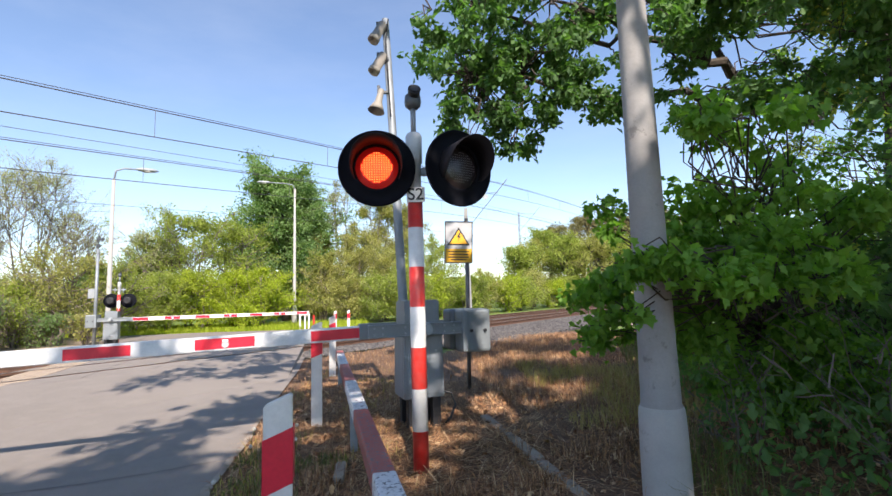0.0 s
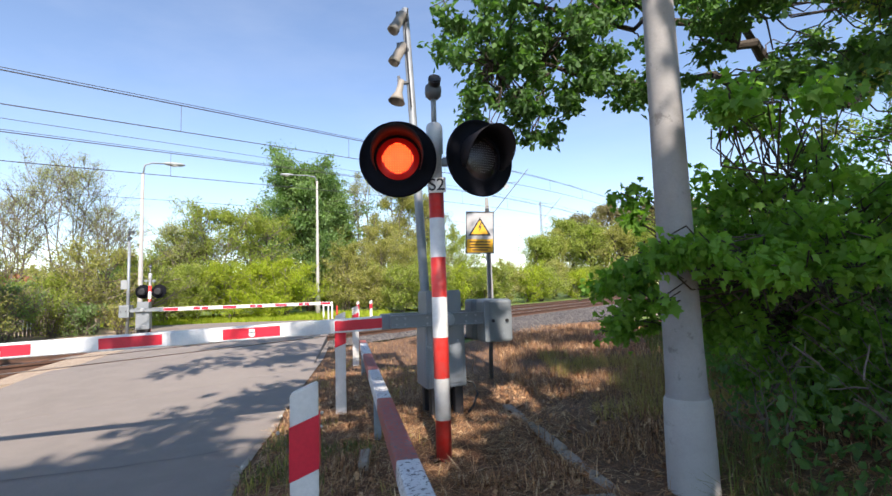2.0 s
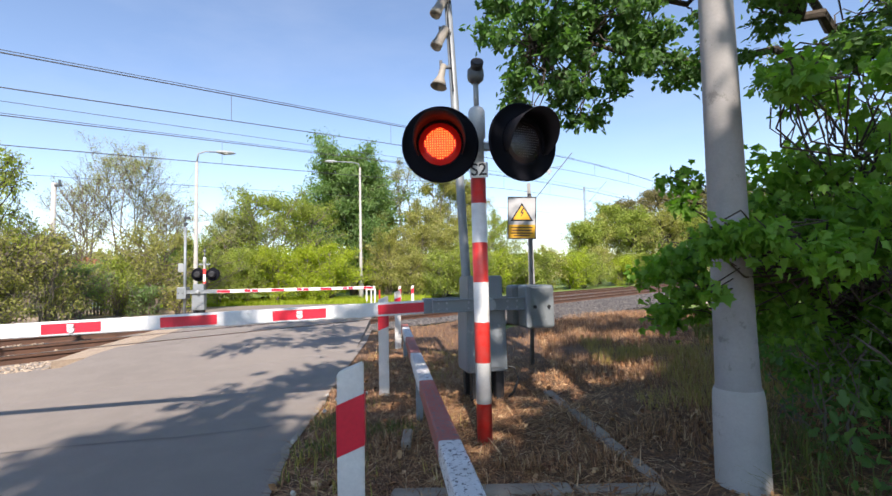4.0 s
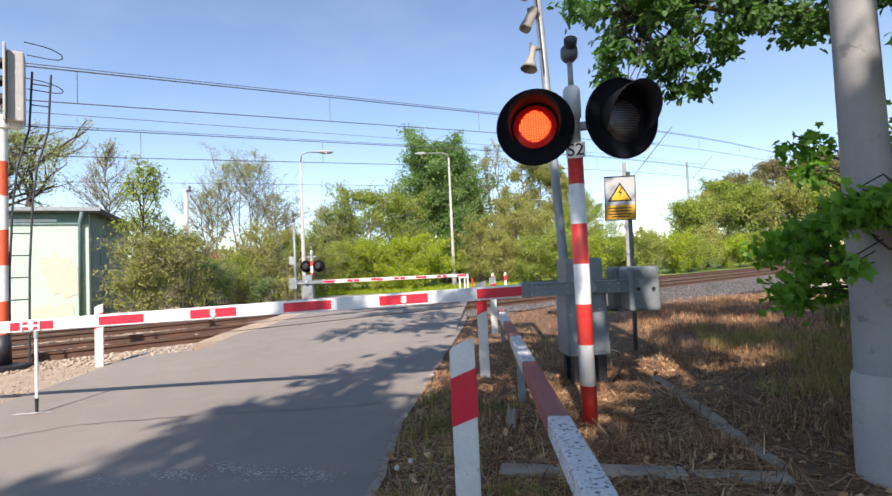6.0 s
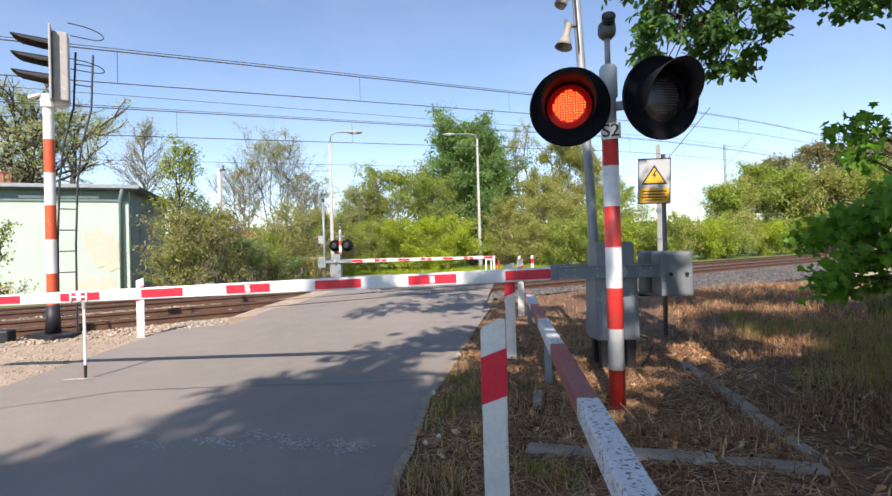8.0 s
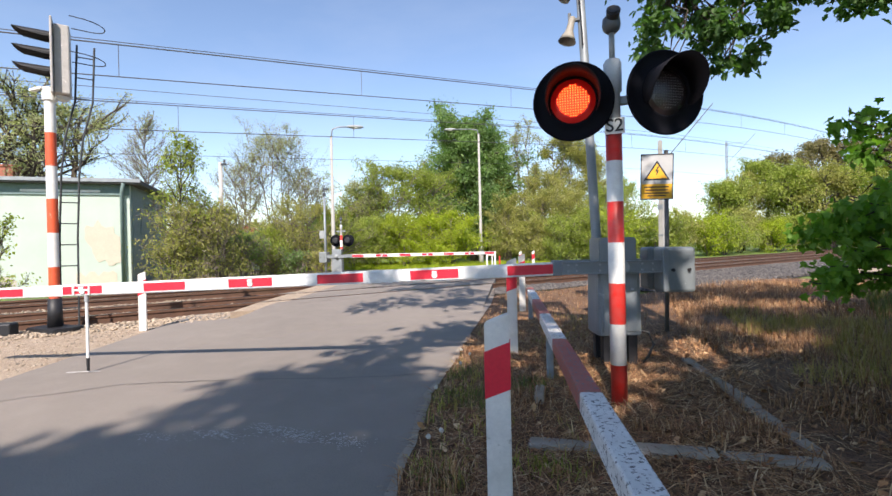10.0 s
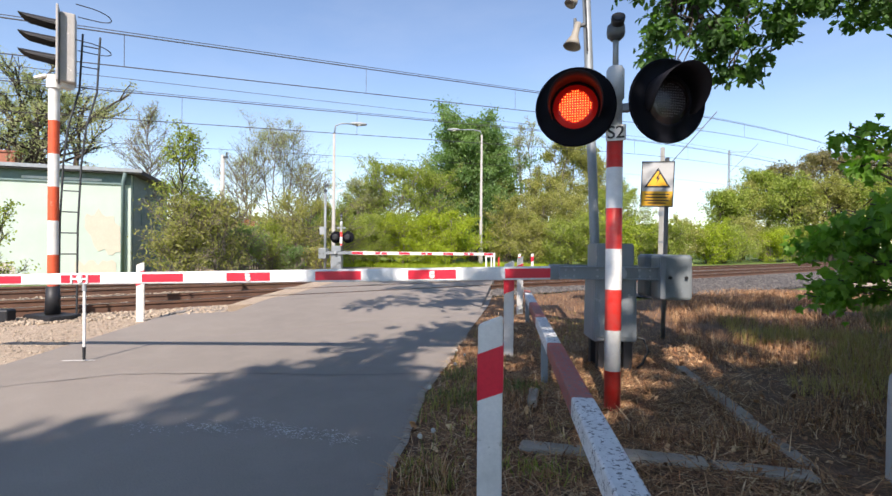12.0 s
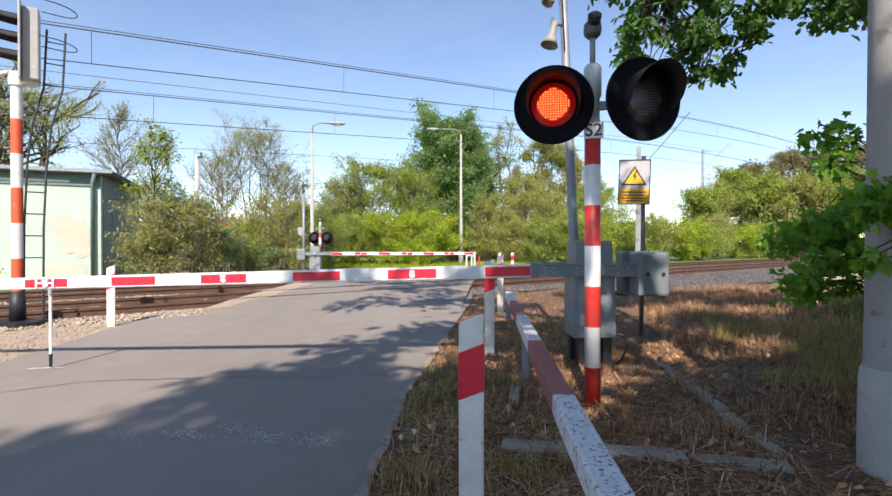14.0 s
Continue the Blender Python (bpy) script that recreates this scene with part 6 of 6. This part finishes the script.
gp = np.concatenate([RV.uniform((-9.5, 0.0), (-4.6, 6.5), (3800, 2)), RV.uniform((-14, 13.6), (-9.8, 17.5), (2500, 2))])
keep = [(x < np.interp(y, [p[1] for p in ROAD_L[::-1]], [p[0] for p in ROAD_L[::-1]]) - 0.02) and (x * TN.x + y * TN.y > -9.4 or y > 13) for x, y in gp]
gp = gp[np.array(keep)]
tagged(scatter_stones("shoulder_gravel", np.concatenate([gp, np.full((len(gp), 1), 0.0)], 1), RV, 0.004, 0.02, M_PEBBLE), "loose pale gravel beside the road", "gravel", kind="stuff")

tagged(blades("weed_tufts", verge_points(4200, -1.75, -0.75, 2.1, 4.4, patch=(2.2, 1.0, 0.12)), RV, 0.10, 0.0055, M_WEED, 0.7, curl=1.0), "yellowing weeds at the edge of the asphalt", "weeds", kind="stuff")
tuft = np.concatenate([RV.normal((cx, cy), (sx, sy), (n, 2)) for cx, cy, sx, sy, n in ((-0.52, 2.50, 0.09, 0.06, 150), (-1.10, 2.28, 0.14, 0.10, 130), (-1.34, 3.5, 0.12, 0.30, 260), (-1.0, 2.9, 0.12, 0.2, 120))])
tuft = tuft[tuft[:, 0] > road_edge(tuft[:, 1]) + 0.03]
tuft = np.concatenate([tuft, np.array([[verge_height(a, b)] for a, b in tuft])], 1)
tagged(blades("green_tufts", tuft, RV, 0.09, 0.007, M_TUFT, 1.0, curl=1.1), "fresh green and yellowing grass tufts beside the asphalt", "grass", kind="stuff")
dry = np.concatenate([RV.normal((cx, cy), (sx, sy), (n, 2)) for cx, cy, sx, sy, n in ((-0.9, 3.5, 0.10, 0.10, 260), (0.55, 3.35, 0.13, 0.08, 300), (-1.0, 2.15, 0.10, 0.10, 320), (0.15, 3.2, 0.12, 0.07, 200), (1.25, 3.9, 0.2, 0.3, 500))])
dry = np.concatenate([dry, np.array([[verge_height(a, b)] for a, b in dry])], 1)
tagged(blades("dry_tufts", dry, RV, 0.12, 0.005, M_STRAW, 0.9, curl=1.0), "orange-brown dry grass tufts on the verge", "grass", kind="stuff")
# dandelion clocks among the weeds
rd = random.Random(31)
for i in range(11):
    y = rd.uniform(2.3, 4.6)
    x = float(road_edge(y)) + rd.uniform(0.12, 0.55)
    h = rd.uniform(0.12, 0.24)
    flower = thing("dandelion", "dandelion gone to seed among yellowing grass", "plant", pose(x, y, verge_height(x, y)), "dandelions")
    bm = bmesh.new()
    tube(bm, [(0, 0, -0.01), (rd.uniform(-0.02, 0.02), rd.uniform(-0.02, 0.02), h * 0.5), (rd.uniform(-0.03, 0.03), rd.uniform(-0.03, 0.03), h)], 0.0022, 5)
    top = max((v.co.copy() for v in bm.verts), key=lambda c: c.z)
    part("stem", bm, M_WEED, flower)
    bm = bmesh.new()
    bmesh.ops.create_icosphere(bm, subdivisions=2, radius=0.014, matrix=Matrix.Translation(top))
    for v in bm.verts:
        v.co += (v.co - top) * rd.uniform(-0.25, 0.25)
    part("seed_head", bm, M_FLUFF, flower, "pale fluffy seed head")
# dry twigs lying on the litter
tw = verge_points(1500, -1.0, 0.9, 2.6, 5.6) + np.array((0, 0, 0.014))
tagged(blades("dry_twigs", tw, RV, 0.19, 0.008, M_STRAW, flat=True, curl=0.25), "pale dry stalks and twigs on the ground", "litter", kind="stuff")
# ---- marks on the road ----
def strip(name, pts, w, z, material, label, category, wob=0.0, seed=1):
    r = random.Random(seed)
    bm = bmesh.new()
    dense = []
    for (x0, y0), (x1, y1) in zip(pts, pts[1:]):
        for k in range(8):
            dense.append((x0 + (x1 - x0) * k / 8 + r.uniform(-wob, wob), y0 + (y1 - y0) * k / 8 + r.uniform(-wob, wob)))
    dense.append(pts[-1])
    prev = None
    for i, (x, y) in enumerate(dense):
        j, k = max(i - 1, 0), min(i + 1, len(dense) - 1)
        d = Vector((dense[k][0] - dense[j][0], dense[k][1] - dense[j][1], 0)).normalized()
        s = Vector((-d.y, d.x, 0)) * w * r.uniform(0.5, 1.2) / 2
        cur = (bm.verts.new((x + s.x, y + s.y, z)), bm.verts.new((x - s.x, y - s.y, z)))
        if prev:
            bm.faces.new((prev[0], prev[1], cur[1], cur[0]))
        prev = cur
    bmesh.ops.recalc_face_normals(bm, faces=bm.faces[:])
    return tagged(part(name, bm, material), label, category, kind="structure")


M_SEAM = worn("tar_seam", (0.12, 0.108, 0.10), rough=0.7)
M_CHALK = worn("flaked_white_paint", (0.68, 0.65, 0.61), (0.52, 0.49, 0.46), None, 0.8)
strip("road_seam", [(-4.95, 2.2), (-4.38, 2.9), (-3.49, 3.33), (-2.5, 3.69), (-1.85, 4.05)], 0.014, 0.0165, M_SEAM, "dark tar seam across the asphalt", "seam", 0.015, 4)
strip("road_seam", [(-8.6, 8.6), (-7.0, 9.6), (-5.0, 10.6), (-3.2, 11.4)], 0.022, 0.0165, M_SEAM, "dark tar seam across the asphalt", "seam", 0.02, 5)
strip("rod_mark", [(-5.42, 2.99), (-5.14, 3.14)], 0.035, 0.0165, M_CHALK, "short white paint line on the asphalt", "road marking", 0.0, 6)
rm = random.Random(12)
bm = bmesh.new()
for cx, cy, n in ((-2.60, 2.27, 60), (-2.35, 2.45, 45), (-2.10, 2.42, 75), (-1.78, 2.45, 60), (-2.95, 2.1, 20)):
    for _ in range(n * 3):
        x, y = cx + rm.gauss(0, 0.11), cy + rm.gauss(0, 0.045)
        a, l, w = rm.uniform(-0.4, 0.9), rm.uniform(0.002, 0.010), rm.uniform(0.0012, 0.0034)
        d, s = Vector((math.cos(a), math.sin(a), 0)), Vector((-math.sin(a), math.cos(a), 0))
        c = Vector((x, y, 0.0165))
        bm.faces.new([bm.verts.new(c + d * l * p + s * w * q) for p, q in ((-1, -1), (1, -0.7), (0.8, 1), (-0.9, 0.8))])
bmesh.ops.recalc_face_normals(bm, faces=bm.faces[:])
for f in bm.faces:
    if f.normal.z < 0:
        f.normal_flip()
tagged(part("paint_flecks", bm, M_CHALK), "flaked remains of a white line on the asphalt", "road marking", kind="stuff")
# broken pale edge of the asphalt beside the verge
strip("asphalt_edge", [(p[0] + 0.0, p[1]) for p in ROAD_R[:6]], 0.06, 0.0160, M_KERB, "pale crumbling edge of the asphalt", "road edge", 0.02, 9)

# ---- small things beyond the crossing ----
stand = thing("arm_rest_stand", "small white frame with a red post at the road's far edge", "frame", pose(-7.2, 24.3, 0, 0, 0, 10))
for x, h, mt, nm in ((-0.25, 0.72, M_WHITE, "frame_post"), (0.18, 0.72, M_WHITE, "frame_post"), (0.42, 0.66, M_RED, "red_post")):
    bm = bmesh.new()
    box(bm, (x, 0, h / 2 - 0.05), (0.08, 0.08, h + 0.1), 0.008)
    part(nm, bm, mt, stand)
bm = bmesh.new()
box(bm, (-0.03, 0, 0.70), (0.52, 0.06, 0.06), 0.006)
part("frame_bar", bm, M_WHITE, stand)
guide_post(pose(-4.55, 19.5, 0, 0, 0, 15), "far white guide post with red band beyond the track", 0.92)
guide_post(pose(-4.2, 20.4, 0, 0, 0, 15), "far white guide post with red band beyond the track", 0.92)

shed = thing("garden_shed", "small pale garden shed half hidden by bushes", "shed", pose(-22.0, 22.6, 0, 0, 0, 35))
bm = bmesh.new()
box(bm, (0, 0, 1.0), (3.0, 2.4, 2.1), 0.02)
part("shed_wall", bm, M_PLASTER_BARE, shed)
bm = bmesh.new()
prism(bm, [(-1.7, 2.0), (1.7, 2.0), (0, 2.7)], -1.4, 1.4, Matrix.Rotation(radians(90), 4, "X"))
part("shed_roof", bm, M_BRICKRED, shed, "rusty red pitched roof")
bm = bmesh.new()
box(bm, (0.6, -1.21, 0.95), (0.8, 0.04, 1.8), 0.01)
part("shed_door", bm, M_EAVES, shed)
fence = thing("paling_fence", "weathered grey paling fence behind the far rails", "fence", pose(-14.6, 18.2, 0, 0, 0, 197))
rf = random.Random(8)
for i in range(44):
    bm = bmesh.new()
    box(bm, (i * 0.13, 0, 0.5 + rf.uniform(-0.03, 0.03)), (0.09, 0.02, 1.1), 0.004)
    part("paling", bm, M_BARKPALE, fence)
for z in (0.25, 0.8):
    bm = bmesh.new()
    box(bm, (2.8, 0.03, z), (5.8, 0.04, 0.07), 0.004)
    part("fence_rail", bm, M_BARKPALE, fence)
notice = thing("yellow_notice", "small yellow notice board among the bushes", "sign", pose(-14.2, 17.6, 0, 0, 0, 40))
bm = bmesh.new()
rod(bm, (0, 0.03, -0.1), (0, 0.03, 0.9), 0.025)
part("notice_post", bm, M_GALV, notice)
bm = bmesh.new()
box(bm, (0, 0, 0.78), (0.30, 0.02, 0.26), 0.004)
part("notice_board", bm, M_YELLOW, notice)
bm = bmesh.new()
box(bm, (0, -0.013, 0.78), (0.05, 0.004, 0.2))
part("notice_bar", bm, M_BLACK, notice)
